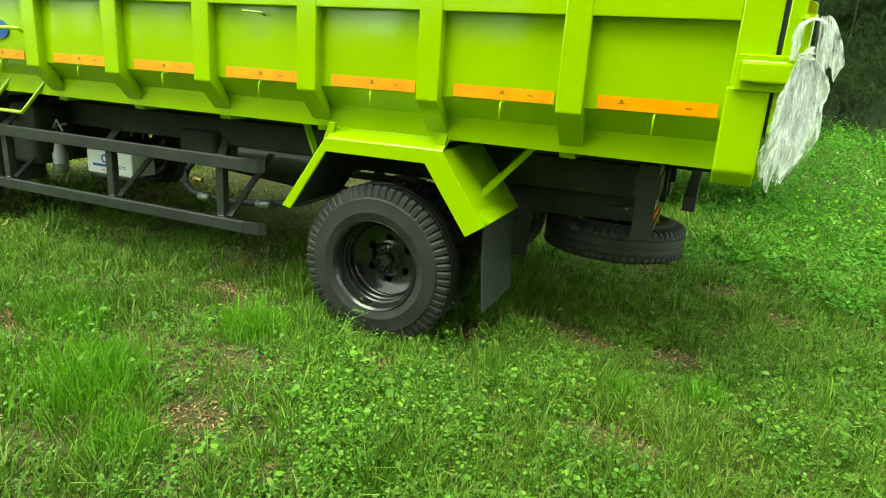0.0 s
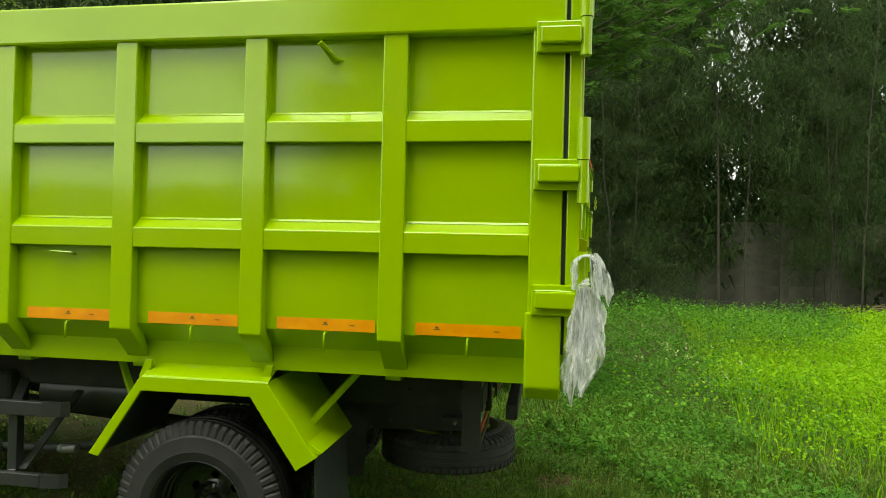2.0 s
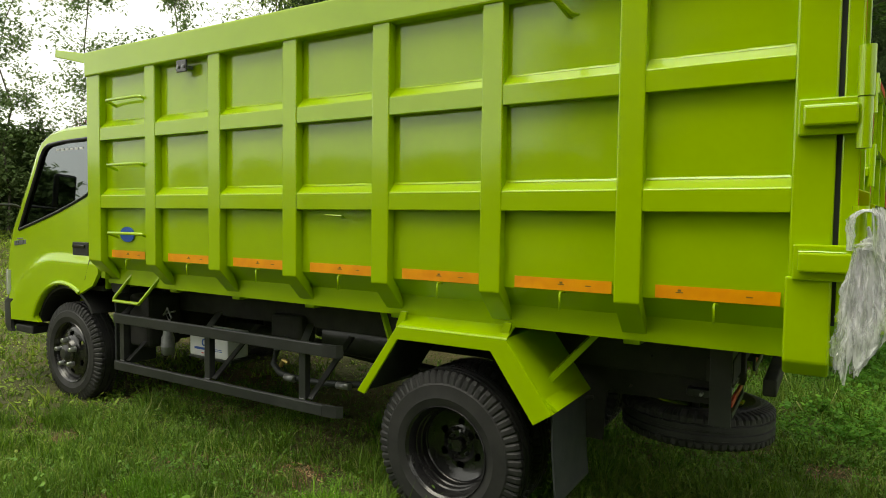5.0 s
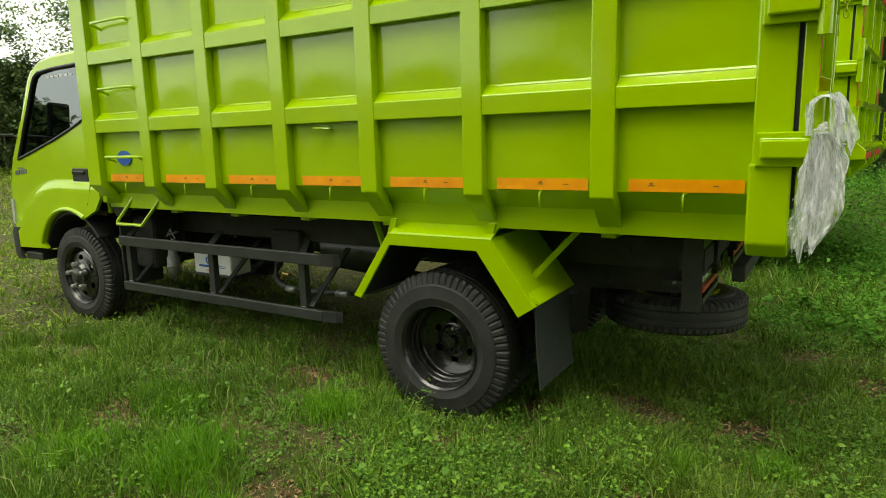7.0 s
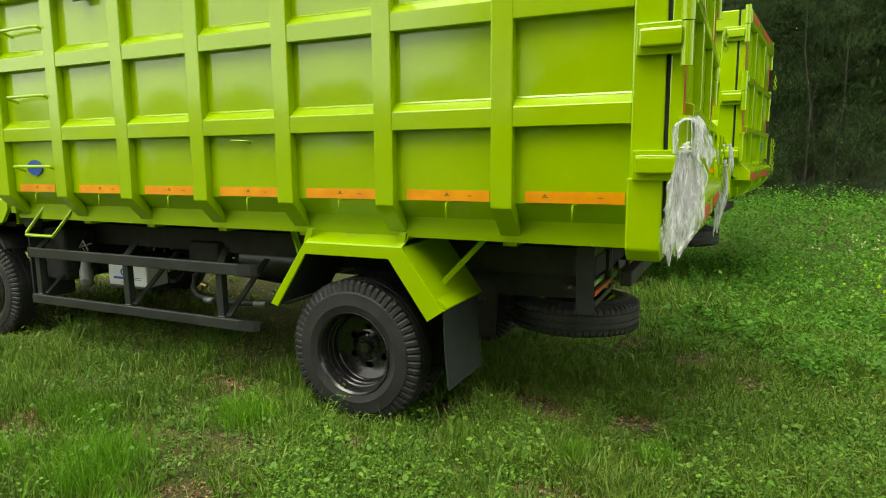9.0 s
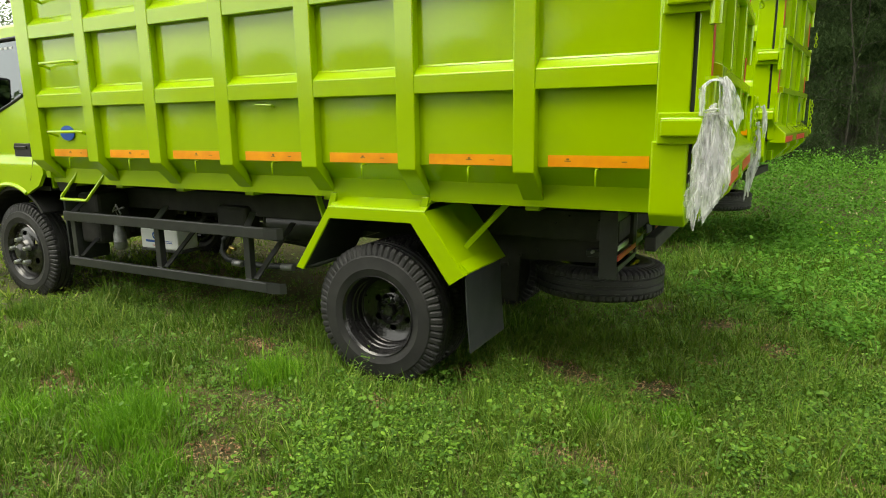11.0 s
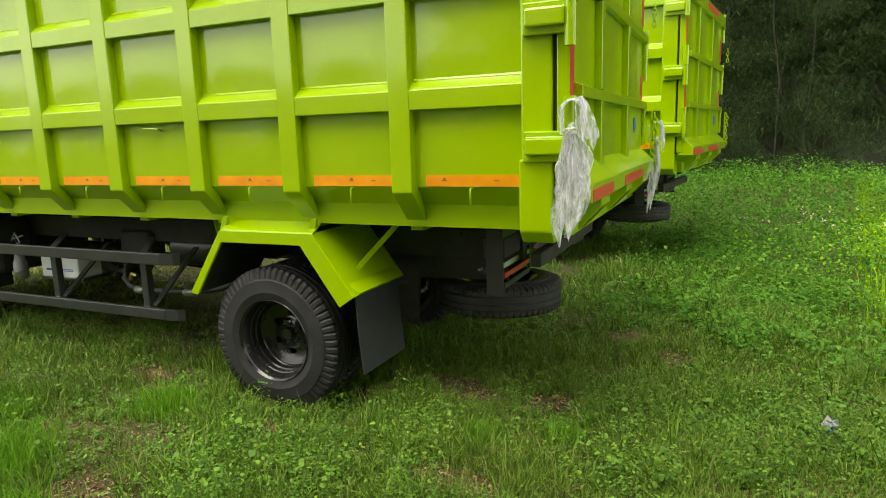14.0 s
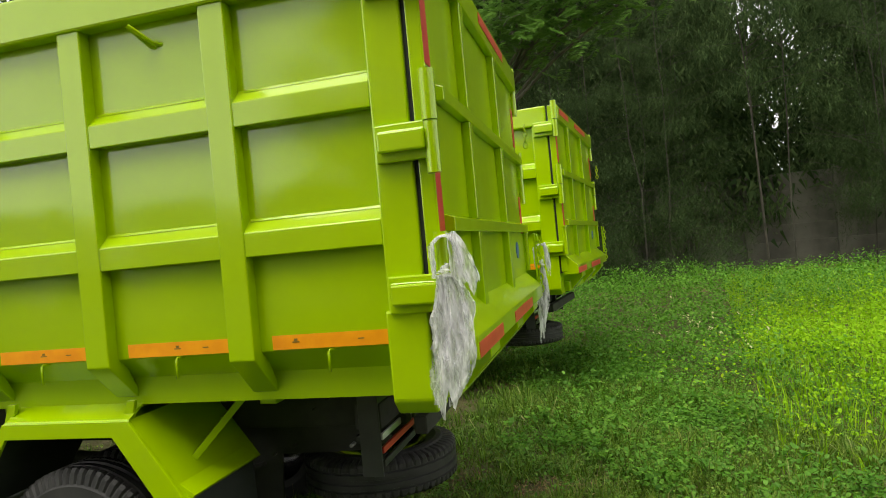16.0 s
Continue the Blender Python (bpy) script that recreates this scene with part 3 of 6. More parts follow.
def tailgate(truck):
    x0, x1, xr = 0.139, 0.195, 0.238
    ya, yb = YS + 0.006, far(YS) - 0.006
    gate = part("tailgate", boxed(x0, x1, ya, yb, 1.235, TOP - 0.004, bevel=0.006), LIME, truck, "lime green ribbed steel tailgate")
    # black strips stand in for the shade in the gaps beside the gate
    for f in ((lambda y: y), far):
        part("gap_shade_strip", boxed(0.1215, x0 - 0.0005, min(f(YS + 0.022), f(YS + 0.10)), max(f(YS + 0.022), f(YS + 0.10)), 1.22, TOP - 0.012), FLAP, gate, "black strip added to keep the tailgate gap dark")
    # top band, cross ribs and uprights standing proud of the sheet
    part("edge_frame", boxed(x1 - 0.002, xr, ya + 0.003, yb - 0.003, TOP - 0.14, TOP - 0.006, bevel=0.008), LIME, gate)
    for z in (1.672, 2.155):
        part("cross_rib", prismed([(x1 - 0.002, z), (xr - 0.002, z), (xr - 0.002, z + 0.052), (x1 - 0.002, z + 0.068)], "y", ya + 0.085, yb - 0.003, bevel=0.004), LIME, gate)
    bays = [3.20, 4.08]
    for y in bays:
        for za, zb in ((1.30, 1.675), (1.730, 2.158), (2.213, TOP - 0.135)):
            part("vertical_rib", boxed(x1 - 0.002, xr - 0.005, y - 0.042, y + 0.042, za, zb, bevel=0.005), LIME, gate)
    # sloped sill along the foot, with dashes of red tape
    sill = [(x1 - 0.002, 1.385), (xr + 0.060, 1.290), (xr + 0.060, 1.205), (x1 - 0.03, 1.205), (x1 - 0.03, 1.30)]
    part("foot_sill", prismed(sill, "y", ya + 0.004, yb - 0.004, bevel=0.006), LIME, gate)
    for a, b in ((0.02, 0.56), (0.95, 1.72)):
        part("reflective_strip", boxed(xr + 0.059, xr + 0.0625, ya + a, ya + b, 1.211, 1.267), RED, gate, "red reflective strip")
    for a, b in ((0.10, 0.62), (1.02, 1.80)):
        part("reflective_strip", boxed(xr - 0.001, xr + 0.003, ya + a, ya + b, TOP - 0.085, TOP - 0.03), RED, gate, "red reflective strip")
    # red tape down both edges of the rear face
    for y0, y1 in ((ya + 0.003, ya + 0.080), (yb - 0.080, yb - 0.003)):
        for za, zb in ((1.665, 1.925), (2.28, 2.55)):
            part("reflective_strip", boxed(x1 - 0.001, x1 + 0.003, y0, y1, za, zb), RED, gate, "red reflective strip")
    part("weld_bead", rodded([(x1 - 0.001, ya + 0.004, 1.45), (x1 + 0.0005, ya + 0.004, 2.0), (x1 - 0.001, ya + 0.004, TOP - 0.15)], 0.003, 5), LIME, gate)
    bm = bmesh.new()
    lathe(bm, [(0.0, 0.003), (0.055, 0.003), (0.055, -0.001)], (x1 + 0.001, bays[1] + 0.54, 1.555), 28, axis="x")
    part("round_decal", bm, BLUE, gate, "round blue decal")
    # hinge barrels on both edges, a lower latch horn on each
    for y in (YS - 0.022, far(YS) + 0.022):
        for z0, z1, rb in ((1.880, 2.062, 0.025), (2.066, 2.245, 0.028), (2.515, 2.676, 0.025), (2.680, 2.852, 0.028)):
            bm = bmesh.new()
            lathe(bm, [(0.0, z0), (rb, z0), (rb, z1), (0.0, z1)], (0.205, y, 0), 24, axis="z")
            part("hinge_barrel", bm, LIME, gate)
        part("latch_pin", rodded([(0.205, y, 1.40), (0.205, y, 1.655)], 0.020, 12), LIME, gate)
        part("latch_cap", rodded([(0.205, y, 1.655), (0.205, y, 1.672)], 0.027, 12), LIME, gate)
    yc = far(YS) + 0.03
    part("chain", chain_links([(0.29 + 0.006 * math.sin(k), yc - 0.01 * k / 10, 1.62 - 0.040 * k) for k in range(10)]), LIME, gate, "painted steel chain")
    part("chain_hook", boxed(0.262, 0.276, yc - 0.02, yc + 0.01, 1.32, 1.66, bevel=0.004), LIME, gate)
    part("chain", chain_links([(0.27, yc, 2.42 - 0.040 * k) for k in range(4)]), LIME, gate, "painted steel chain")
    return gate


def bed(truck):
    """Floor, front wall, cab guard and the rear sill of the body."""
    part("bed_floor", boxed(X_FRONT + 0.02, 0.10, 2.755, far(2.755), 1.10, 1.17, bevel=0.006), LIME, truck, "lime green steel bed floor")
    part("front_wall", boxed(X_FRONT + 0.012, X_FRONT + 0.07, YP + 0.035, far(YP) - 0.035, 1.10, TOP - 0.012, bevel=0.006), LIME, truck, "lime green front wall of the bed")
    guard = part("cab_guard", prismed([(X_FRONT + 0.02, TOP - 0.17), (X_FRONT - 0.08, TOP + 0.02), (X_FRONT - 0.62, TOP + 0.12), (X_FRONT - 0.62, TOP + 0.06), (X_FRONT - 0.10, TOP - 0.06), (X_FRONT - 0.02, TOP - 0.19)], "y", YS + 0.10, far(YS) - 0.10, bevel=0.006), LIME, truck, "lime green cab guard plate")
    part("rear_sill", boxed(-0.02, 0.17, 2.80, far(2.80), 1.03, 1.13, bevel=0.010), LIME, truck)
    for y in (3.02, 3.83, 4.60):
        part("sill_gusset", prismed([(0.10, 1.225), (0.285, 1.225), (0.285, 1.16), (0.16, 1.03), (0.10, 1.03)], "y", y - 0.11, y + 0.11, bevel=0.006), LIME, truck)
    for y in (3.28, 4.08):
        part("sub_frame", boxed(X_FRONT + 0.1, 0.08, y - 0.05, y + 0.05, 0.985, 1.105, bevel=0.006), DULL_STEEL, truck)
    b0 = part("cross_member", boxed(-0.70, -0.62, 2.80, far(2.80), 1.03, 1.105, bevel=0.005), LIME, truck)
    for k in range(1, 6):
        o = twin(b0, -PITCH * k)
        o.matrix_parent_inverse = b0.matrix_parent_inverse


def mudguard(truck, side):
    """A folded sheet over the rear wheels with a broad outer flange, stays and a rubber flap."""
    f = (lambda y: y) if side < 0 else far
    outer = [(-2.172, 0.614), (-1.900, 1.012), (-1.243, 1.014), (-0.990, 0.672)]
    inner = [(-2.118, 0.602), (-1.893, 0.940), (-1.325, 0.942), (-1.086, 0.606)]
    poly = outer + inner[::-1]
    g = part("mudguard", prismed(poly, "y", f(2.655), f(2.675), bevel=0.004), LIME, truck, "lime green folded steel mudguard")
    th = [(x + dx, z - dz) for (x, z), (dx, dz) in zip(outer, ((0.012, 0.004), (0.006, 0.012), (-0.006, 0.012), (-0.012, 0.004)))]
    part("guard_sheet", prismed(outer + th[::-1], "y", f(2.675), f(3.24), bevel=0.0), LIME, g)
    lin = [(x + dx, z - dz) for (x, z), (dx, dz) in zip(th, ((0.004, 0.004), (0.003, 0.005), (-0.003, 0.005), (-0.004, 0.004)))]
    part("guard_liner", prismed([(x, z - 0.0015) for x, z in th] + [(x, z - 0.004) for x, z in lin[::-1]], "y", f(2.679), f(3.235)), FLAP, g, "thin black liner inside the mudguard")
    # an added black sheet stands in for the deep shade behind the wheels
    part("inner_shade_sheet", prismed([(-1.90, 1.00), (-1.25, 1.00), (-1.09, 0.76), (-2.06, 0.76)], "y", min(f(3.238), f(3.246)), max(f(3.238), f(3.246))), FLAP, g, "black sheet added to darken the space behind the wheels")
    part("guard_lip", prismed([(f(2.658), 1.008), (f(2.665), 1.018), (f(2.752), 1.066), (f(2.756), 1.056)], "x", -1.890, -1.236), LIME, g)
    for x in (-1.905, -1.272):
        part("mounting_tab", prismed([(x - 0.03, 1.00), (x + 0.022, 1.00), (x + 0.045, 1.090), (x + 0.005, 1.090)], "y", f(2.695), f(2.715), bevel=0.003), LIME, g)
    # angle stays down to both slopes
    for a, b in (((-0.86, 3.0, 1.06), (-1.085, 2.86, 0.79)), ((-2.26, 3.0, 1.06), (-2.05, 2.86, 0.79))):
        d = Vector(b) - Vector(a)
        bm = bmesh.new()
        g0 = bmesh.ops.create_cube(bm, size=1.0)
        bmesh.ops.transform(bm, matrix=Matrix.Translation(Vector((a[0] + b[0], 2 * f((a[1] + b[1]) / 2), a[2] + b[2])) / 2) @ Vector((d.x, d.y * (1 if side < 0 else -1), d.z)).to_track_quat("Z", "Y").to_matrix().to_4x4() @ Matrix.Diagonal((0.03, 0.03, d.length, 1)), verts=g0["verts"])
        part("guard_stay", bm, LIME, g)
    n = Vector((0.343, 0, 0.248)).normalized()
    bx = [(-1.165 + 0.0, 0.828), (-1.075, 0.702)]
    part("stay_plate", prismed([bx[0], bx[1], (bx[1][0] + n.x * 0.012, bx[1][1] + n.z * 0.012), (bx[0][0] + n.x * 0.012, bx[0][1] + n.z * 0.012)], "y", f(2.715), f(2.92)), LIME, g)
    part("flap_strip", prismed([(-1.075, 0.725), (-0.985, 0.678), (-0.968, 0.690), (-1.045, 0.742)], "y", f(2.690), f(3.18), bevel=0.002), LIME, g)
    part("mud_flap", prismed([(-1.015, 0.690), (-1.005, 0.45), (-0.985, 0.215), (-0.975, 0.215), (-0.995, 0.45), (-1.003, 0.690)], "y", f(2.702), f(3.19), bevel=0.002), FLAP, g, "black rubber mud flap")
    return g


def side_guard(truck, side):
    f = (lambda y: y) if side < 0 else far
    y0, y1 = f(2.757), f(2.789)
    up = part("side_guard", boxed(-4.710, -2.522, min(y0, y1), max(y0, y1), 0.744, 0.822, bevel=0.006), BLACK, truck, "black painted steel side guard rails")
    part("guard_rail", boxed(-4.704, -2.528, min(y0, y1), max(y0, y1), 0.372, 0.444, bevel=0.006), BLACK, up)
    for z0, z1 in ((0.744, 0.822), (0.372, 0.444)):
        part("rail_end", prismed([(-2.526, y0), (-2.43, f(2.775)), (-2.395, f(2.800)), (-2.402, f(2.808)), (-2.44, f(2.790)), (-2.526, y1)], "z", z0 + 0.001, z1 - 0.001), BLACK, up)
    for x in (-4.65, -3.635, -2.725):
        part("upright", boxed(x - 0.028, x + 0.028, min(f(2.790), f(2.840)), max(f(2.790), f(2.840)), 0.446, 0.80, bevel=0.004), BLACK, up)
        for a, b in (((x + 0.050, 2.81, 0.446), (x + 0.055, 3.22, 0.78)), ((x + 0.01, 2.80, 0.812), (x - 0.12, 3.00, 0.880))):
            d = Vector((b[0] - a[0], f(b[1]) - f(a[1]), b[2] - a[2]))
            bm = bmesh.new()
            g0 = bmesh.ops.create_cube(bm, size=1.0)
            bmesh.ops.transform(bm, matrix=Matrix.Translation(((a[0] + b[0]) / 2, (f(a[1]) + f(b[1])) / 2, (a[2] + b[2]) / 2)) @ d.to_track_quat("Z", "Y").to_matrix().to_4x4() @ Matrix.Diagonal((0.045, 0.012, d.length, 1)), verts=g0["verts"])
            part("brace", bm, BLACK, up)
        part("weld_bead", rodded([(x - 0.026, f(2.793), 0.4445), (x + 0.026, f(2.793), 0.4455)], 0.004, 5), ALLOY, up)
    return up


def underside(truck):
    """Frame, axles, tank, battery, pipes and the tail bracket with lamps."""
    for y in (3.30, 4.06):
        part("chassis_rail", prismed([(-6.0, 0.80), (-6.0, 0.97), (-0.22, 0.975), (-0.22, 0.80)], "y", y - 0.04, y + 0.04, bevel=0.006), DULL_STEEL, truck)
    for x in (-4.4, -3.3, -2.3, -0.9, -0.3):
        part("frame_member", boxed(x - 0.04, x + 0.04, 3.34, 4.02, 0.83, 0.94, bevel=0.006), DULL_STEEL, truck)
    part("axle", rodded([(-1.60, 2.95, 0.365), (-1.60, far(2.95), 0.365)], 0.062, 14), DULL_STEEL, truck)
    bm = bmesh.new()
    lathe(bm, [(0.0, -0.17), (0.08, -0.15), (0.17, -0.05), (0.18, 0.03), (0.12, 0.14), (0.0, 0.17)], (-1.60, YC, 0.375), 24)
    part("differential", bm, DULL_STEEL, truck)
    part("axle", rodded([(-5.315, 2.85, 0.435), (-5.315, far(2.85), 0.435)], 0.05, 12), DULL_STEEL, truck)
    part("drive_shaft", rodded([(-4.6, YC, 0.62), (-1.75, YC, 0.42)], 0.045, 14), DULL_STEEL, truck)
    for y in (3.26, 4.10):
        for k in range(5):
            h = 0.52 - 0.022 * k
            half = 0.62 - 0.10 * k
            part("leaf_spring", rodded([(-1.60 - half, y, h + 0.10 * (half / 0.62) ** 2), (-1.60 - half / 2, y, h + 0.025 * (half / 0.62)), (-1.60, y, h), (-1.60 + half / 2, y, h + 0.025 * (half / 0.62)), (-1.60 + half, y, h + 0.10 * (half / 0.62) ** 2)], 0.014, 6), DULL_STEEL, truck)
    # tank, battery box, filter bowl, hose
    bm = bmesh.new()
    rod(bm, [(-3.0, 3.42, 0.74), (-2.40, 3.42, 0.74)], 0.14, 28)
    part("air_tank", bm, BLACK, truck, "black steel air tank")
    bat = part("battery", boxed(-4.125, -3.690, 3.02, 3.22, 0.520, 0.685, bevel=0.012), WHITE, truck, "white plastic battery with blue print")
    part("print_mark", boxed(-4.065, -3.925, 3.0175, 3.021, 0.573, 0.591), BLUE, bat)
    part("print_mark", boxed(-3.925, -3.755, 3.0175, 3.021, 0.574, 0.578), BLUE, bat)
    part("print_mark", boxed(-3.925, -3.755, 3.0175, 3.021, 0.587, 0.591), BLUE, bat)
    bm = bmesh.new()
    lathe(bm, [(0.030, -0.002), (0.030, 0.002), (0.019, 0.002), (0.019, -0.002)], (-3.95, 3.0185, 0.630), 20, close=True)
    part("print_mark", bm, BLUE, bat)
    part("print_mark", boxed(-3.985, -3.955, 3.0175, 3.021, 0.545, 0.551), RED, bat)
    part("battery_lid", boxed(-4.129, -3.686, 3.016, 3.224, 0.685, 0.720, bevel=0.008), WHITE, bat)
    part("battery_tray", boxed(-4.145, -3.665, 3.03, 3.26, 0.495, 0.520, bevel=0.006), BLACK, truck)
    bm = bmesh.new()
    lathe(bm, [(0.0, 0.490), (0.035, 0.490), (0.052, 0.51), (0.052, 0.555), (0.057, 0.56), (0.052, 0.57), (0.052, 0.63), (0.042, 0.645), (0.03, 0.72), (0.0, 0.72)], (-4.435, 3.05, -0.020), 20, axis="z")
    part("filter_bowl", bm, ALLOY, truck, "grey alloy filter bowl")
    part("filter_head", rodded([(-4.42, 3.0, 0.80), (-4.37, 3.0, 0.86), (-4.32, 3.0, 0.79), (-4.37, 3.02, 0.75), (-4.42, 3.02, 0.81), (-4.30, 3.02, 0.84)], 0.008, 6), ALLOY, truck)
    part("fluid_tank", boxed(-3.44, -3.12, 3.20, 3.36, 0.66, 0.88, bevel=0.03), DULL_STEEL, truck)
    part("hose", rodded([(-3.26, 3.2, 0.72), (-3.32, 3.15, 0.62), (-3.31, 3.11, 0.535), (-3.22, 3.08, 0.485), (-3.10, 3.08, 0.470), (-2.85, 3.10, 0.462), (-2.62, 3.12, 0.478), (-2.40, 3.14, 0.51), (-2.12, 3.2, 0.62)], 0.022, 10), FLAP, truck)
    part("hose_fitting", rodded([(-3.18, 3.055, 0.545), (-3.15, 3.05, 0.590), (-3.10, 3.05, 0.580)], 0.016, 8), BRASS, truck, "brass hose fitting")
    part("hose_fitting", rodded([(-3.14, 3.06, 0.470), (-3.05, 3.06, 0.466)], 0.026, 8), ALLOY, truck)
    part("hose_fitting", rodded([(-2.68, 3.08, 0.476), (-2.57, 3.08, 0.480)], 0.025, 8), ALLOY, truck)
    part("exhaust_pipe", rodded([(-4.7, 4.2, 0.62), (-2.6, 4.2, 0.62), (-2.2, 4.0, 0.66)], 0.04, 12), DULL_STEEL, truck)
    part("fuel_tank", boxed(-3.9, -2.7, 4.15, 4.55, 0.50, 0.88, bevel=0.06), BLACK, truck, "black steel fuel tank")
    part("gearbox", boxed(-5.6, -4.75, 3.42, 3.94, 0.52, 0.98, bevel=0.06), DULL_STEEL, truck)
    part("splash_guard", boxed(-4.86, -4.835, 2.86, 3.22, 0.36, 0.98, bevel=0.006), FLAP, truck)
    part("air_cleaner", boxed(-4.82, -4.55, 2.96, 3.26, 0.52, 0.95, bevel=0.03), DULL_STEEL, truck)
    part("body_rest", prismed([(-4.86, 1.14), (-4.60, 1.12), (-4.66, 0.98), (-4.78, 0.98)], "y", 2.80, 2.86, bevel=0.004), BLACK, truck)
    # tail bracket and lamp box
    for y in (2.985, far(2.985)):
        br = part("tail_bracket", boxed(-0.342, -0.247, y - 0.006, y + 0.006, 0.655, 1.02, bevel=0.003), BLACK, truck, "black steel tail bracket with lamp slats")
        s = 1 if y < YC else -1
        part("bracket_web", boxed(-0.262, -0.248, min(y, y + s * 0.52), max(y, y + s * 0.52), 0.93, 1.03, bevel=0.002), BLACK, br)
        part("bracket_post", boxed(-0.262, -0.246, y + s * 0.50 - 0.012, y + s * 0.50 + 0.012, 0.70, 1.03, bevel=0.002), BLACK, br)
        for k, mat in enumerate((BLACK, RED, LAMP, BLACK)):
            z = 0.69 + 0.058 * k
            part("lamp_slat", boxed(-0.258, -0.244, min(y + s * 0.02, y + s * 0.48), max(y + s * 0.02, y + s * 0.48), z, z + 0.030, bevel=0.004), mat, br, "" if mat is BLACK else "tail lamp reflector")
        part("bolt", rodded([(-0.375, y - 0.03, 0.80), (-0.375, y + 0.01, 0.80)], 0.008, 8), ALLOY, br)
        part("bracket_arm", boxed(-0.36, -0.24, min(y, y + s * 0.32), max(y, y + s * 0.32), 0.86, 0.97, bevel=0.004), DULL_STEEL, br)
    # added dark plate, standing in for the shade between flap and spare wheel
    part("shade_plate", prismed([(-1.28, 0.36), (-1.28, 0.79), (-0.34, 0.79), (-0.34, 0.66), (-0.93, 0.64), (-0.95, 0.36)], "y", 3.345, 3.36), DULL_STEEL, truck)
    part("rear_bar", boxed(-0.13, -0.07, 3.1, far(3.1), 0.80, 0.88, bevel=0.008), DULL_STEEL, truck)
    for y, z, x in ((3.2, 0.95, -0.58), (3.15, 0.74, -0.75), (3.15, 0.70, -0.86), (3.2, 0.9, -0.66)):
        part("bolt", rodded([(x, y - 0.02, z), (x, y + 0.02, z + 0.004)], 0.006, 7), DULL_STEEL, truck)


def spare_wheel(truck):
    c = Vector((-0.50, 3.62, 0.522))
    bm = tyre_mesh((0, 0, 0), 0.20, 0.402, 0.24)
    bmesh.ops.transform(bm, matrix=Matrix.Translation(c) @ pose(0, 0, 0, 88.5, 0, 0), verts=bm.verts)
    t = part("spare_wheel", bm, RUBBER, truck, "spare tyre slung flat under the tail", 28)
    bm = bmesh.new()
    lathe(bm, [(0.05, 0.02), (0.12, 0.03), (0.20, 0.05), (0.235, 0.09), (0.25, 0.10)], c, 48, axis="z")
    part("rim", bm, GLOSS, t)
    part("carrier", rodded([c, c + Vector((0, 0, 0.42))], 0.02, 8), BLACK, t)
    part("carrier_arm", boxed(-0.5, -0.3, 3.3, 4.0, 0.70, 0.74, bevel=0.006), BLACK, t)


# ---- cab ----
CAB_Y = 2.725
PILLAR = [(0.70, -6.235), (0.95, -6.265), (1.20, -6.245), (1.45, -6.150), (1.66, -6.030), (1.85, -5.915), (2.02, -5.83), (2.14, -5.765), (2.215, -5.70)]


def cab_skin_y(x, z):
    """How the near flank bulges over the wheel and leans in above the waist."""
    zc = 1.245 - 0.34 * max(0.0, (-x - 5.45) / 0.7) ** 2
    t = min(max((zc + 0.03 - z) / 0.075, 0.0), 1.0)
    bulge = 0.032 * t * t * (3 - 2 * t)
    return CAB_Y - bulge + 0.045 * max(0.0, z - 1.45)


def flank(bm, rings, holes, depth, mirror):
    """Fills an outline with holes, refines it, bends it to the flank and gives it thickness."""
    es = []
    for ring in [rings] + holes:
        vs = [bm.verts.new((x, 0, z)) for x, z in ring]
        es += [bm.edges.new((vs[i], vs[(i + 1) % len(vs)])) for i in range(len(vs))]
    bmesh.ops.triangle_fill(bm, use_beauty=True, use_dissolve=False, edges=es)
    for x in np.arange(-6.27, -4.8, 0.07):
        bmesh.ops.bisect_plane(bm, geom=bm.verts[:] + bm.edges[:] + bm.faces[:], plane_co=(x, 0, 0), plane_no=(1, 0, 0))
    for z in np.concatenate([np.arange(0.6, 1.0, 0.1), np.arange(1.0, 1.34, 0.022), np.arange(1.4, 2.4, 0.1)]):
        bmesh.ops.bisect_plane(bm, geom=bm.verts[:] + bm.edges[:] + bm.faces[:], plane_co=(0, 0, z), plane_no=(0, 0, 1))
    for v in bm.verts:
        y = cab_skin_y(v.co.x, v.co.z)
        v.co.y = far(y) if mirror else y
    for f in bm.faces:
        f.smooth = True
    edge = (max if mirror else min)(v.co.y for v in bm.verts)
    bmesh.ops.solidify(bm, geom=bm.faces[:], thickness=depth)
    # the thickness goes inwards
    over = (max if mirror else min)(v.co.y for v in bm.verts) - edge
    bmesh.ops.translate(bm, vec=(0, -over, 0), verts=bm.verts[:])
    return bm


def front_rows(z0, z1, a, b):
    """Points across the rounded front between two heights; a and b pick the stretch of the curve."""
    curve = [(0.0, 0.0), (0.03, 0.006), (0.07, 0.022), (0.12, 0.06), (0.16, 0.11), (0.195, 0.20), (0.22, 0.40), (0.235, 0.70), (0.24, YC - CAB_Y)]
    curve = curve + [(d, 2 * (YC - CAB_Y) - w) for d, w in reversed(curve[:-1])]
    rows = []
    zs = sorted({z0, z1, *(z for z, _ in PILLAR if z0 < z < z1)})
    for z in zs:
        xs = float(np.interp(z, [p[0] for p in PILLAR], [p[1] for p in PILLAR]))
        lean = 0.045 * max(0.0, z - 1.45)
        rows.append([(xs - d, CAB_Y + lean + w * (1 - lean / (YC - CAB_Y)), z) for d, w in curve[a:b]])
    return rows


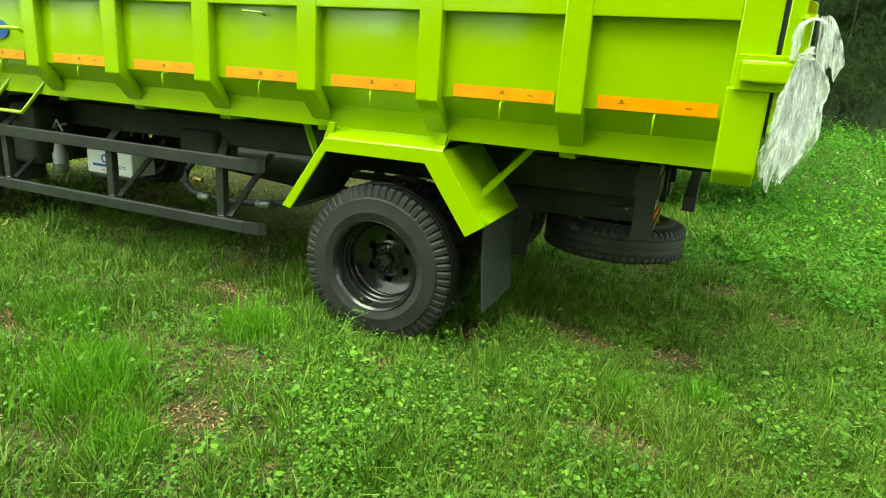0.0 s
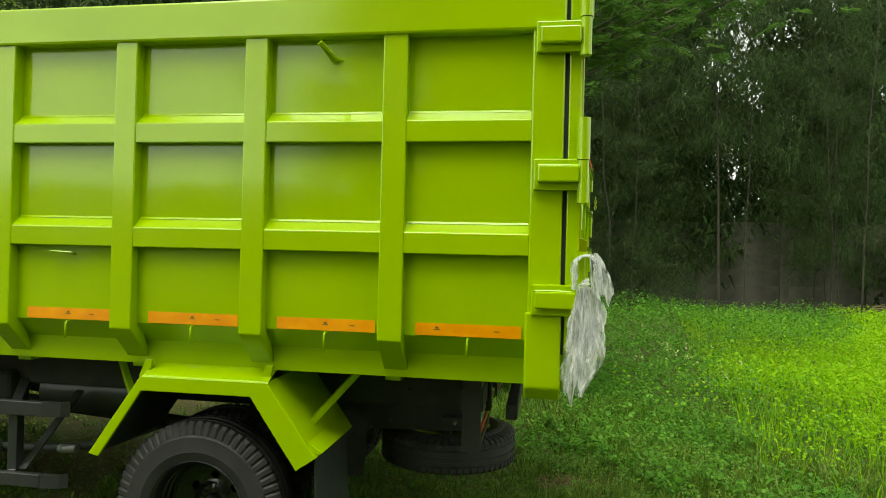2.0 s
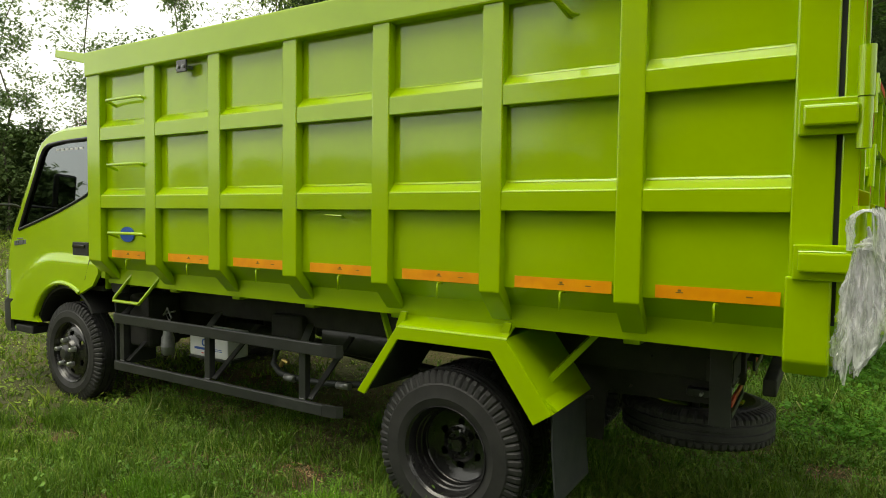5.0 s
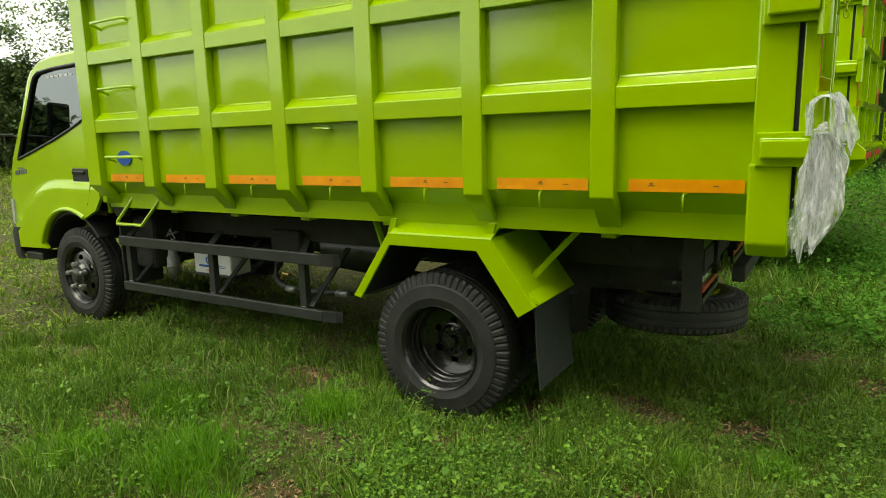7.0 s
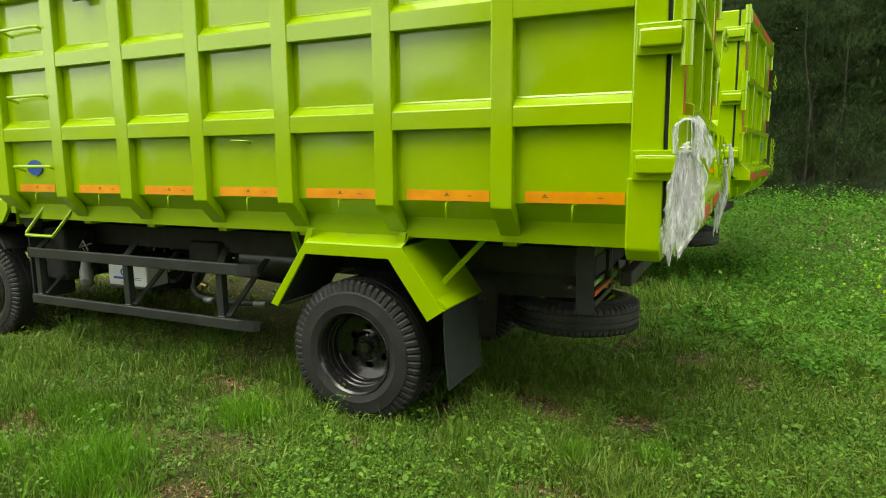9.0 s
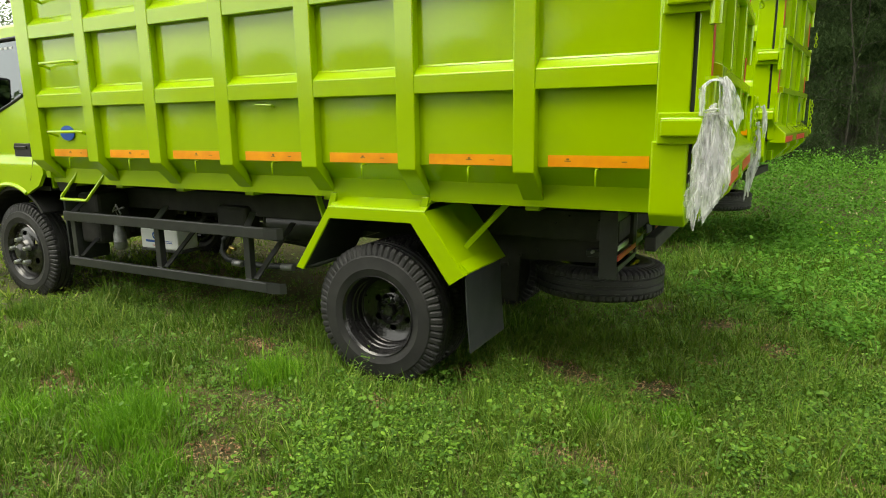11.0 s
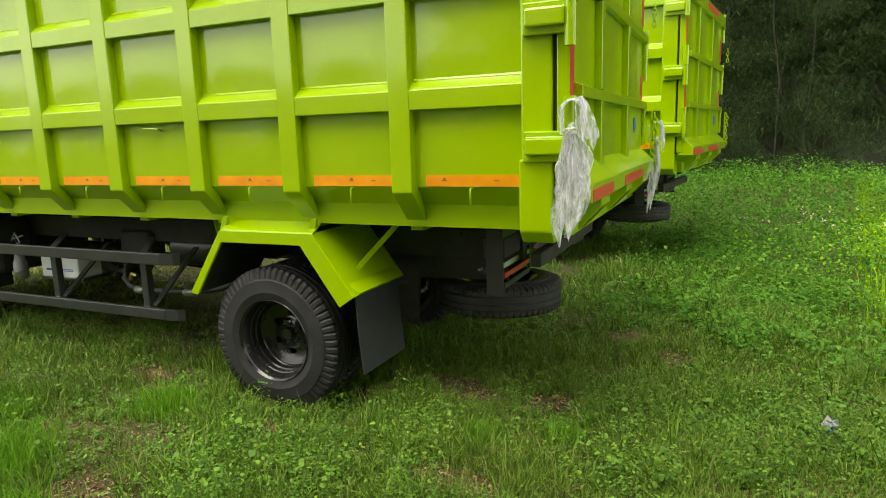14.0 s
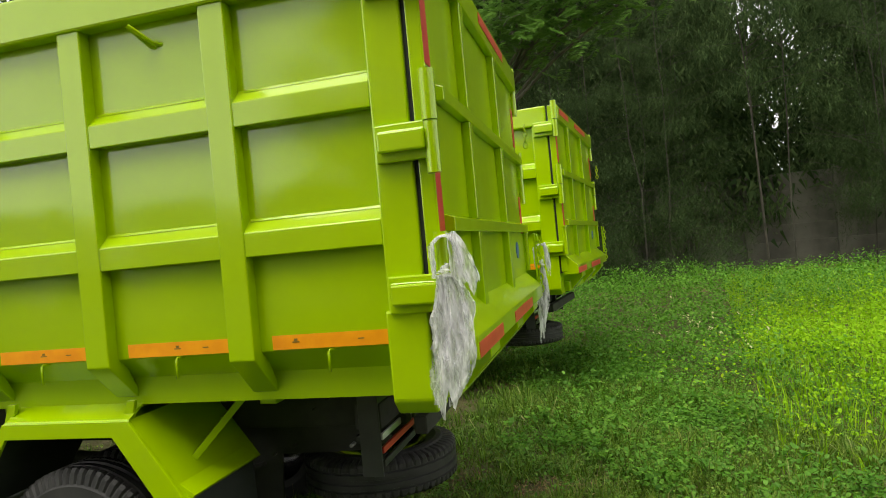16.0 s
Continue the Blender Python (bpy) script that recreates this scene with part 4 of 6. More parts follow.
def loft(rows, thick=0.0):
    bm = bmesh.new()
    vs = [[bm.verts.new(p) for p in r] for r in rows]
    for a, b in zip(vs, vs[1:]):
        for i in range(len(a) - 1):
            bm.faces.new((a[i], a[i + 1], b[i + 1], b[i])).smooth = True
    if thick:
        bmesh.ops.recalc_face_normals(bm, faces=bm.faces)
        bmesh.ops.solidify(bm, geom=bm.faces[:], thickness=thick)
    return bm


def build_cab(truck):
    arch = [(-5.315 + 0.475 * math.cos(a), 0.535 + 0.475 * math.sin(a)) for a in np.linspace(radians(158), radians(60), 17)]
    outline = [(x, z) for z, x in PILLAR] + [(-5.60, 2.262), (-5.40, 2.288), (-5.0, 2.295), (-4.86, 2.27), (-4.84, 2.0), (-4.83, 1.4), (-4.80, 1.13), (-4.88, 1.03)] + arch[::-1] + [(-5.70, 0.66), (-6.20, 0.645)]
    hole = [(-6.066, 1.452), (-5.945, 1.69), (-5.82, 1.92), (-5.735, 2.09), (-5.69, 2.150), (-5.62, 2.182), (-5.40, 2.200), (-5.02, 2.208), (-4.97, 2.18), (-4.95, 2.0), (-4.95, 1.80), (-5.02, 1.752), (-5.20, 1.690), (-5.45, 1.612), (-5.80, 1.520)]
    cab = part("cab", flank(bmesh.new(), outline, [hole], 0.03, False), LIME, truck, "lime green truck cab", 40)
    part("cab_side", flank(bmesh.new(), outline, [hole], -0.03, True), LIME, cab, sharp=40)
    for mirror in (False, True):
        bm = bmesh.new()
        vs = [bm.verts.new((x, (far if mirror else float)(cab_skin_y(x, z) + 0.016), z)) for x, z in hole]
        bm.faces.new(vs)
        g = part("side_window", bm, GLASS, cab, "dark tinted side window")
        for k in range(0 if mirror else 6):
            x = -5.52 + 0.070 * k
            y = cab_skin_y(x, 2.13)
            part("letter_bar", boxed(x, x + 0.048, y + 0.013, y + 0.0145, 2.128, 2.146), WHITE, g, "white sticker bar")
        g.visible_shadow = False
        loop = [(x, (far if mirror else float)(cab_skin_y(x, z) + 0.002), z) for x, z in hole + hole[:1]]
        part("window_seal", rodded(loop, 0.014, 6), PLASTIC, cab)
    part("front_panel", loft(front_rows(0.64, 1.45, 0, 17), 0.02), LIME, cab, sharp=50)
    part("pillar_skin", loft(front_rows(1.45, 2.215, 0, 3), 0.02), LIME, cab, sharp=50)
    part("pillar_skin", loft(front_rows(1.45, 2.215, 14, 17), 0.02), LIME, cab, sharp=50)
    w = part("windscreen", loft(front_rows(1.452, 2.213, 2, 15)), GLASS, cab, "dark tinted windscreen", 60)
    w.visible_shadow = False
    # roof, rounded along both edges
    rows = []
    for x, z in [(-5.70, 2.215), (-5.60, 2.262), (-5.40, 2.288), (-5.0, 2.295), (-4.86, 2.27)]:
        y0 = CAB_Y + 0.045 * (z - 1.45)
        h = YC - y0
        rows.append([(x - (0.24 if x < -5.69 else 0.10 if x < -5.55 else 0.0) * min(1, d / 0.3), yy, z + e) for d, e in ((0, 0), (0.015, 0.018), (0.05, 0.036), (0.12, 0.05), (0.35, 0.062), (h, 0.07)) for yy in (y0 + d,)])
        rows[-1] += [(px, far(py), pz) for px, py, pz in reversed(rows[-1][:-1])]
    part("roof", loft(rows, 0.015), LIME, cab, sharp=50)
    part("rear_panel", boxed(-4.85, -4.82, CAB_Y + 0.05, far(CAB_Y + 0.05), 1.0, 2.28, bevel=0.01), LIME, cab)
    part("cab_floor", boxed(-6.2, -4.86, CAB_Y + 0.05, far(CAB_Y + 0.05), 0.98, 1.02), PLASTIC, cab)
    part("dashboard", boxed(-6.25, -5.85, CAB_Y + 0.08, far(CAB_Y + 0.08), 1.05, 1.44, bevel=0.05), PLASTIC, cab)
    for y in (3.05, 3.62, 4.2):
        part("seat", boxed(-5.25, -4.95, y - 0.22, y + 0.22, 1.03, 1.64, bevel=0.05), FLAP, cab)
    bm = bmesh.new()
    rod(bm, [(-5.68 + 0.06 * math.cos(a), 4.2 + 0.2 * math.sin(a), 1.52 + 0.17 * math.cos(a)) for a in np.linspace(0, 2 * math.pi, 25)], 0.014, 6)
    rod(bm, [(-5.68, 4.2, 1.52), (-5.9, 4.2, 1.38)], 0.02, 6)
    part("steering_wheel", bm, PLASTIC, cab)
    # flare over the wheel
    for f in ((lambda y: y), far):
        bm = bmesh.new()
        rod(bm, [(-5.315 + 0.492 * math.cos(a), f(CAB_Y - 0.030), 0.535 + 0.492 * math.sin(a)) for a in np.linspace(radians(160), radians(60), 19)], 0.019, 8)
        part("wheel_flare", bm, LIME, cab)
        bm = bmesh.new()
        prism(bm, [(-5.315 + r * math.cos(a), 0.535 + r * math.sin(a)) for r, aa in ((0.470, np.linspace(radians(165), radians(35), 15)), (0.445, np.linspace(radians(35), radians(165), 15))) for a in aa], "y", f(CAB_Y), f(CAB_Y + 0.30))
        part("wheel_housing", bm, PLASTIC, cab)
        # recessed handle
        h = part("door_handle", boxed(-5.205, -4.975, min(f(CAB_Y - 0.008), f(CAB_Y + 0.01)), max(f(CAB_Y - 0.008), f(CAB_Y + 0.01)), 1.262, 1.372, bevel=0.0085), PLASTIC, cab, "black plastic door handle")
        part("handle_grip", boxed(-5.185, -5.01, min(f(CAB_Y - 0.022), f(CAB_Y - 0.010)), max(f(CAB_Y - 0.022), f(CAB_Y - 0.010)), 1.325, 1.350, bevel=0.005), GLOSS, cab)
    seam = [(-4.925, 1.36), (-4.93, 1.20), (-4.985, 1.07)], [(-4.925, 1.36), (-4.915, 2.22)]
    for path in seam:
        part("door_seam", rodded([(x, cab_skin_y(x, z) + 0.0015, z) for x, z in path], 0.004, 5), PLASTIC, cab)
    # lamp, bumper, step
    for f in ((lambda y: y), far):
        part("headlight", loft([[(x, f(y), z) for x, y, z in ((-6.235, 2.705, z0), (-6.285, 2.712, z0), (-6.35, 2.75, z0), (-6.41, 2.83, z0), (-6.465, 3.0, z0))] for z0 in (0.86, 0.93, 1.03, 1.085)], 0.02), LAMP, cab, "clear headlight")
        part("cab_step", boxed(-6.14, -5.85, min(f(2.715), f(2.90)), max(f(2.715), f(2.90)), 0.535, 0.605, bevel=0.012), PLASTIC, cab, "black plastic entry step")
    rows = [[(x + dx, y, z) for x, y in ((-6.17, 2.690), (-6.26, 2.692), (-6.345, 2.725), (-6.44, 2.81), (-6.52, 3.0), (-6.55, 3.3), (-6.555, YC))] for z, dx in ((0.535, 0.03), (0.57, 0.0), (0.79, -0.01), (0.83, 0.03))]
    rows = [r + [(x, far(y), z) for x, y, z in reversed(r[:-1])] for r in rows]
    part("bumper", loft(rows, 0.03), PLASTIC, cab, "black plastic bumper", 50)
    # letter-sized plain bars for the badge and the windscreen banner
    for k in range(5):
        x = -6.150 + 0.042 * k
        part("badge_mark", boxed(x, x + 0.032, CAB_Y - 0.004, CAB_Y + 0.001, 1.310 + 0.004 * k, 1.350 + 0.004 * k, bevel=0.001), GREY, cab)
    part("badge_mark", boxed(-6.10, -6.00, CAB_Y - 0.003, CAB_Y + 0.001, 1.367, 1.379), GREY, cab)
    for k in range(5):
        part("banner_mark", boxed(-5.86, -5.855, 3.30 + 0.17 * k, 3.43 + 0.17 * k, 2.07, 2.15, bevel=0.002), WHITE, cab)
    # mirror on a long bent arm
    for f in ((lambda y: y), far):
        part("mirror_arm", rodded([(-6.06, f(2.765), 1.635), (-6.08, f(2.70), 1.668), (-6.12, f(2.45), 1.672), (-6.15, f(2.36), 1.675)], 0.011, 8), BLACK, cab, "thin black mirror arm")
        b = part("mirror", boxed(-6.21, -6.14, min(f(2.235), f(2.435)), max(f(2.235), f(2.435)), 1.672, 2.01, bevel=0.025), PLASTIC, cab, "black mirror housing")
        m = bpy.data.materials.get("mirror_glass")
        if m is None:
            m, n, l, bs = nodes_of("mirror_glass")
            bs.inputs["Base Color"].default_value, bs.inputs["Metallic"].default_value, bs.inputs["Roughness"].default_value = (0.85, 0.87, 0.87, 1), 1.0, 0.02
        part("mirror_glass", prismed([(-6.139, f(2.26)), (-6.134, f(2.26)), (-6.134, f(2.41)), (-6.139, f(2.41))], "z", 1.70, 1.985), m, cab, "mirror glass")
    return cab


def dump_truck():
    truck = new("dump_truck")
    truck.location = (-1.60, YC, 0.0)
    truck.empty_display_size = 0.2
    side_wall(truck)
    far_wall(truck)
    tailgate(truck)
    bed(truck)
    for s in (-1, 1):
        mudguard(truck, s)
        side_guard(truck, s)
    underside(truck)
    build_cab(truck)
    wheel(truck, -1.630, 2.832, 0.336, -1, True, 0.447)
    wheel(truck, -1.630, 3.072, 0.336, 1, True, 0.447)
    wheel(truck, -1.630, far(2.832), 0.336, 1, True, 0.447)
    wheel(truck, -1.630, far(3.072), 0.336, -1, True, 0.447)
    wheel(truck, -5.315, 2.850, 0.437, -1, False, 0.420)
    wheel(truck, -5.315, far(2.850), 0.437, 1, False, 0.420)
    spare_wheel(truck)
    return tagged(truck, "lime green dump truck with black tyres, parked on grass", "dump truck", "dump trucks parked side by side")


truck = dump_truck()
# The second truck stands beside the first, turned a little outward.
second = copy_thing(truck, Matrix.Translation((0.50, 6.52, 0.05)) @ pose(0, 0, 0, 0, 0, -6.3) @ Matrix.Translation((-1.60 - X_TAIL - 0.04, YC - YS, 0)))


# ---- clear film tied to the tail corners ----
def film_wrap(base, height, width, depth, seed, label):
    """Crumpled film: a knot, a loop above it and folded skirts hanging below."""
    rng = np.random.default_rng(seed)
    bx, by, bz = base

    def skin(name, rows, cols, at, parent):
        u, v = np.meshgrid(np.linspace(0, 1, rows), np.linspace(0, 1, cols), indexing="ij")
        i = np.arange(rows * cols).reshape(rows, cols)
        a, b, c, d = i[:-1, :-1].ravel(), i[:-1, 1:].ravel(), i[1:, 1:].ravel(), i[1:, :-1].ravel()
        me = arrays_mesh(name, np.stack(at(u, v), -1).reshape(-1, 3), np.concatenate([np.stack([a, b, c], 1), np.stack([a, c, d], 1)]), FILM)
        finish(me, 14)
        ob = new(name, me)
        hang(ob, parent)
        return ob

    def knot(u, v):
        r = 0.017 + 0.006 * np.sin(9 * u + 7 * v) + 0.005 * np.sin(23 * u + 5 * v)
        return bx + r * 1.3 * np.sin(math.pi * u) * np.cos(6.28 * v), by - 0.015 + r * np.sin(math.pi * u) * np.sin(6.28 * v), bz + r * 1.2 * np.cos(math.pi * u)
    wrap = skin("plastic_wrap", 16, 22, knot, None)

    def crease(u, v, waves):
        """Sharp folds running mostly downwards."""
        f = 0 * u
        for a, b, ph, amp in waves:
            f = f + amp * (np.abs(np.sin(a * u + b * v + ph)) - 0.6)
        return f

    for s in range(5):
        waves = [(rng.uniform(-5, 5) * (1 + k / 3), rng.uniform(4, 9) * (1 + 0.5 * k) * rng.choice((-1, 1)), rng.uniform(0, 6.28), 1.0 / (1 + 0.45 * k)) for k in range(9)]
        wide, drop = width * rng.uniform(0.62, 1.0), height * (1.0, 0.93, 0.72, 0.97, 0.55)[s]
        shift, push, k1, k2 = width * rng.uniform(-0.10, 0.12), depth * rng.uniform(-0.5, 0.5), *rng.uniform(0, 6.28, 2)

        def at(u, v, waves=waves, wide=wide, drop=drop, shift=shift, push=push, k1=k1, k2=k2):
            spread = 0.30 + 0.70 * np.sin(math.pi * np.clip(0.10 + 0.78 * u, 0, 1)) ** 1.2
            f = crease(u, v, waves)
            fringe = drop * (1 - (0.34 * np.exp(-((v - 0.62) / 0.15) ** 2) + 0.14 * np.abs(np.sin(7 * v + k1)) + 0.03 * np.sin(23 * v + k2)) * u ** 2)
            x = bx + 0.014 * np.sin(3 * u) - 0.055 * u ** 2.2 + shift * np.sin(2.4 * u) + wide * (v - 0.5) * spread + 0.010 * np.sin(11 * u + k2) * u + 0.004 * f
            crumple = rng.normal(0, 0.6, u.shape) * (0.35 + u)
            x = x + 0.0016 * rng.normal(0, 1, u.shape) * (0.3 + u)
            y = by + push * u + depth * 0.26 * f * (0.35 + 0.65 * np.sin(math.pi * np.clip(u + 0.1, 0, 1))) - 0.012 - 0.0016 * crumple
            return x, y, bz - 0.01 - u * fringe + 0.004 * f + 0.004 * rng.normal(0, 1, u.shape) * u
        skin("skirt", 34, 26, at, wrap)
    # the band that goes up round the peg, and the gauzy flap on its far side
    for s in range(3):
        waves = [(rng.uniform(-9, 9), rng.uniform(3, 12), rng.uniform(0, 6.28), 1.0 / (1 + 0.5 * k)) for k in range(6)]

        def at(u, v, waves=waves, s=s):
            a = math.pi * (1.12 - 1.22 * u)
            r = 0.0025 + 0.0015 * s + 0.004 * crease(u, v, waves) + 0.006 * u + 0.0015 * rng.normal(0, 1, u.shape)
            x = bx + 0.000 + (0.038 + 0.006 * s) * np.clip(1.5 * np.cos(a), -1, 1) + r * np.cos(6.28 * v)
            z = bz + 0.006 + height * 0.235 * np.clip(np.sin(a), -0.2, 1) ** 1.0 + r * np.sin(6.28 * v) * 0.5
            return x, by + 0.012 * (s - 1) + r * np.sin(6.28 * v), z
        skin("loop", 40, 16, at, wrap)
    for s in range(1):
        waves = [(rng.uniform(-6, 6), rng.uniform(6, 20), rng.uniform(0, 6.28), 1.0 / (1 + 0.4 * k)) for k in range(7)]

        def at(u, v, waves=waves, s=s):
            f = crease(u, v, waves)
            x = bx + 0.030 + width * 0.36 * u + (v - 0.5) * width * (0.24 + 0.75 * u - 0.55 * u * u) + 0.005 * f
            z = bz + height * 0.26 - height * (0.44 + 0.05 * s) * u * (1 - 0.25 * np.abs(np.sin(5 * v + s))) + 0.006 * f
            return x, by - 0.02 + 0.02 * s + depth * 0.25 * f, z
        skin("flap", 30, 26, at, wrap)
    return tagged(wrap, label, "plastic wrap")


film_wrap((0.222, 2.545, 1.530), 0.51, 0.155, 0.055, 3, "crumpled clear plastic film knotted round the tailgate latch")
film_wrap((0.305, far(YS) + 0.05, 1.44), 0.56, 0.062, 0.040, 8, "torn clear plastic film hanging beside the tailgate chain")


# ---- plants ----
RNG = np.random.default_rng(11)


def patchy(x, y, s=1.0):
    """Soft patches from 0 to 1."""
    v = np.sin(1.7 * s * x + 0.9 * s * y + 1) + np.sin(2.9 * s * y - 1.3 * s * x + 2) + 0.7 * np.sin(5.3 * s * x + 4.1 * s * y)
    return np.clip(0.5 + v / 4.5, 0, 1)


def bare_spots(x, y):
    """Worn patches near the wheels, from 0 to 1."""
    b = 0 * x
    for cx, cy, r in ((-0.50, 3.15, 0.30), (0.03, 3.22, 0.30), (-1.41, 2.42, 0.24), (-2.68, 2.70, 0.26), (-1.80, 1.53, 0.24), (-0.34, 2.27, 0.26), (-0.08, 2.24, 0.22), (0.28, 4.65, 0.40), (-0.79, 2.28, 0.16), (-3.22, 1.73, 0.20), (-0.75, 3.3, 0.3), (0.55, 4.2, 0.25), (0.2, 3.7, 0.22), (-1.1, 3.05, 0.25), (0.95, 2.5, 0.22), (-4.4, 2.2, 0.25), (-6.0, 1.5, 0.4), (-7.5, 2.6, 0.4), (-0.2, 4.9, 0.3)):
        d = np.hypot(x - cx, (y - cy) * 1.4) / (0.78 * r) + 0.35 * np.sin(9 * x + 5 * y) * np.cos(7 * y - 4 * x)
        b = np.maximum(b, 1 - smooth01(d, 0.55, 1.25))
    return b


def under_truck(x, y):
    return (x > -5.6) & (x < -1.6) & (y > 3.1) & (y < 4.5)


def blades(name, x, y, h, w, lean, mat, label, towards=None, bent=True):
    """Grass blades, each a bent tapered strip, or a plain spike where they are short."""
    n = len(x)
    z = ground_z(x, y)
    a, b = RNG.uniform(0, 2 * np.pi, n) if towards is None else towards, RNG.uniform(0, 2 * np.pi, n)
    dx, dy = np.cos(a), np.sin(a)
    sx, sy = np.cos(b), np.sin(b)
    ln = lean * h * RNG.uniform(0.2, 1.3, n)
    base = np.stack([x, y, z - 0.004], -1)
    side = np.stack([sx, sy, 0 * x], -1) * (w / 2)[:, None]
    mid = base + np.stack([dx * ln * 0.35, dy * ln * 0.35, h * 0.62], -1)
    tip = base + np.stack([dx * ln, dy * ln, h * np.clip(1.0 - 0.35 * (ln / h) ** 2, 0.35, 1)], -1)
    if bent:
        v = np.stack([base - side, base + side, mid - side * 0.8, mid + side * 0.8, tip], 1).reshape(-1, 3)
        i = (np.arange(n) * 5)[:, None]
        t = np.concatenate([i + [0, 1, 3], i + [0, 3, 2], i + [2, 3, 4]], 1).reshape(-1, 3)
    else:
        v, t = np.stack([base - side * 1.25, base + side * 1.25, tip], 1).reshape(-1, 3), np.arange(n * 3).reshape(-1, 3)
    return tagged(new(name, arrays_mesh(name, v, t, mat)), label, "grass", kind="stuff")


def leaf_fan(centres, size, tilt, squash=0.55, spin=None, normal=None):
    """Kite-shaped leaves: base, two shoulders, tip. Returns verts and triangles."""
    n = len(centres)
    a = RNG.uniform(0, 2 * np.pi, n) if spin is None else spin
    t = RNG.uniform(-1, 1, n) * tilt
    d = np.stack([np.cos(a) * np.cos(t), np.sin(a) * np.cos(t), np.sin(t)], -1)
    s = np.stack([-np.sin(a), np.cos(a), RNG.uniform(-0.5, 0.5, n)], -1)
    L, W = size[:, None], (size * squash / 2)[:, None]
    dip = np.stack([0 * a, 0 * a, -0.12 * size], -1)
    v = np.stack([centres, centres + d * L * 0.5 + s * W, centres + d * L * 0.5 - s * W, centres + d * L + dip], 1).reshape(-1, 3)
    i = (np.arange(n) * 4)[:, None]
    return v, np.concatenate([i + [0, 1, 3], i + [0, 3, 2]], 1).reshape(-1, 3)


def round_leaves(centres, size, tilt, squash=0.8):
    """Rounded leaves of four triangles, folded a little along the middle."""
    n = len(centres)
    a, t = RNG.uniform(0, 2 * np.pi, n), RNG.normal(-0.05, tilt * 0.55, n)
    d = np.stack([np.cos(a) * np.cos(t), np.sin(a) * np.cos(t), np.sin(t)], -1)
    s = np.stack([-np.sin(a), np.cos(a), RNG.normal(0, 0.28, n)], -1)
    L, W = size[:, None], (size * squash / 2)[:, None]
    up = np.array([0, 0, 1.0]) * (0.10 * size)[:, None]
    v = np.stack([centres, centres + d * L * 0.30 + s * W * 0.86 + up, centres + d * L * 0.30 - s * W * 0.86 + up, centres + d * L * 0.72 + s * W * 0.84 + up * 0.5, centres + d * L * 0.72 - s * W * 0.84 + up * 0.5, centres + d * L - up * 0.6], 1).reshape(-1, 3)
    i = (np.arange(n) * 6)[:, None]
    return v, np.concatenate([i + [0, 1, 2], i + [1, 3, 2], i + [2, 3, 4], i + [3, 5, 4]], 1).reshape(-1, 3)


def scatter(n, x0, x1, y0, y1):
    return RNG.uniform(x0, x1, n), RNG.uniform(y0, y1, n)


def tufts(n, box_, per, tall, width, radius, label, lush=0.5, mat=None):
    """Blades in tufts that lean outwards, thick in some places and thin in others."""
    x, y = scatter(n, *box_)
    p = 0.6 * patchy(x, y) + 0.4 * patchy(x + 3, y - 2, 2.7)
    keep = (RNG.uniform(0, 1, n) < lush * 0.5 + smooth01(p, 0.30, 0.72)) & (RNG.uniform(0, 1, n) > 0.97 * bare_spots(x, y)) & ~(under_truck(x, y) & (RNG.uniform(0, 1, n) < 0.2))
    x, y, p = x[keep], y[keep], p[keep]
    h = tall * (0.45 + 0.9 * p) * RNG.gamma(4, 0.25, len(x))
    x, y, h = np.repeat(x, per), np.repeat(y, per), np.repeat(h, per)
    a, r = RNG.uniform(0, 2 * np.pi, len(x)), radius * np.sqrt(RNG.uniform(0, 1, len(x)))
    h = np.clip(h * RNG.uniform(0.45, 1.15, len(x)), 0.012, 0.4)
    return blades("grass", x + r * np.cos(a), y + r * np.sin(a), h, width * RNG.uniform(0.6, 1.4, len(x)), 0.95, mat or GRASS, label, a + RNG.normal(0, 0.5, len(x)), box_[0] > -20)


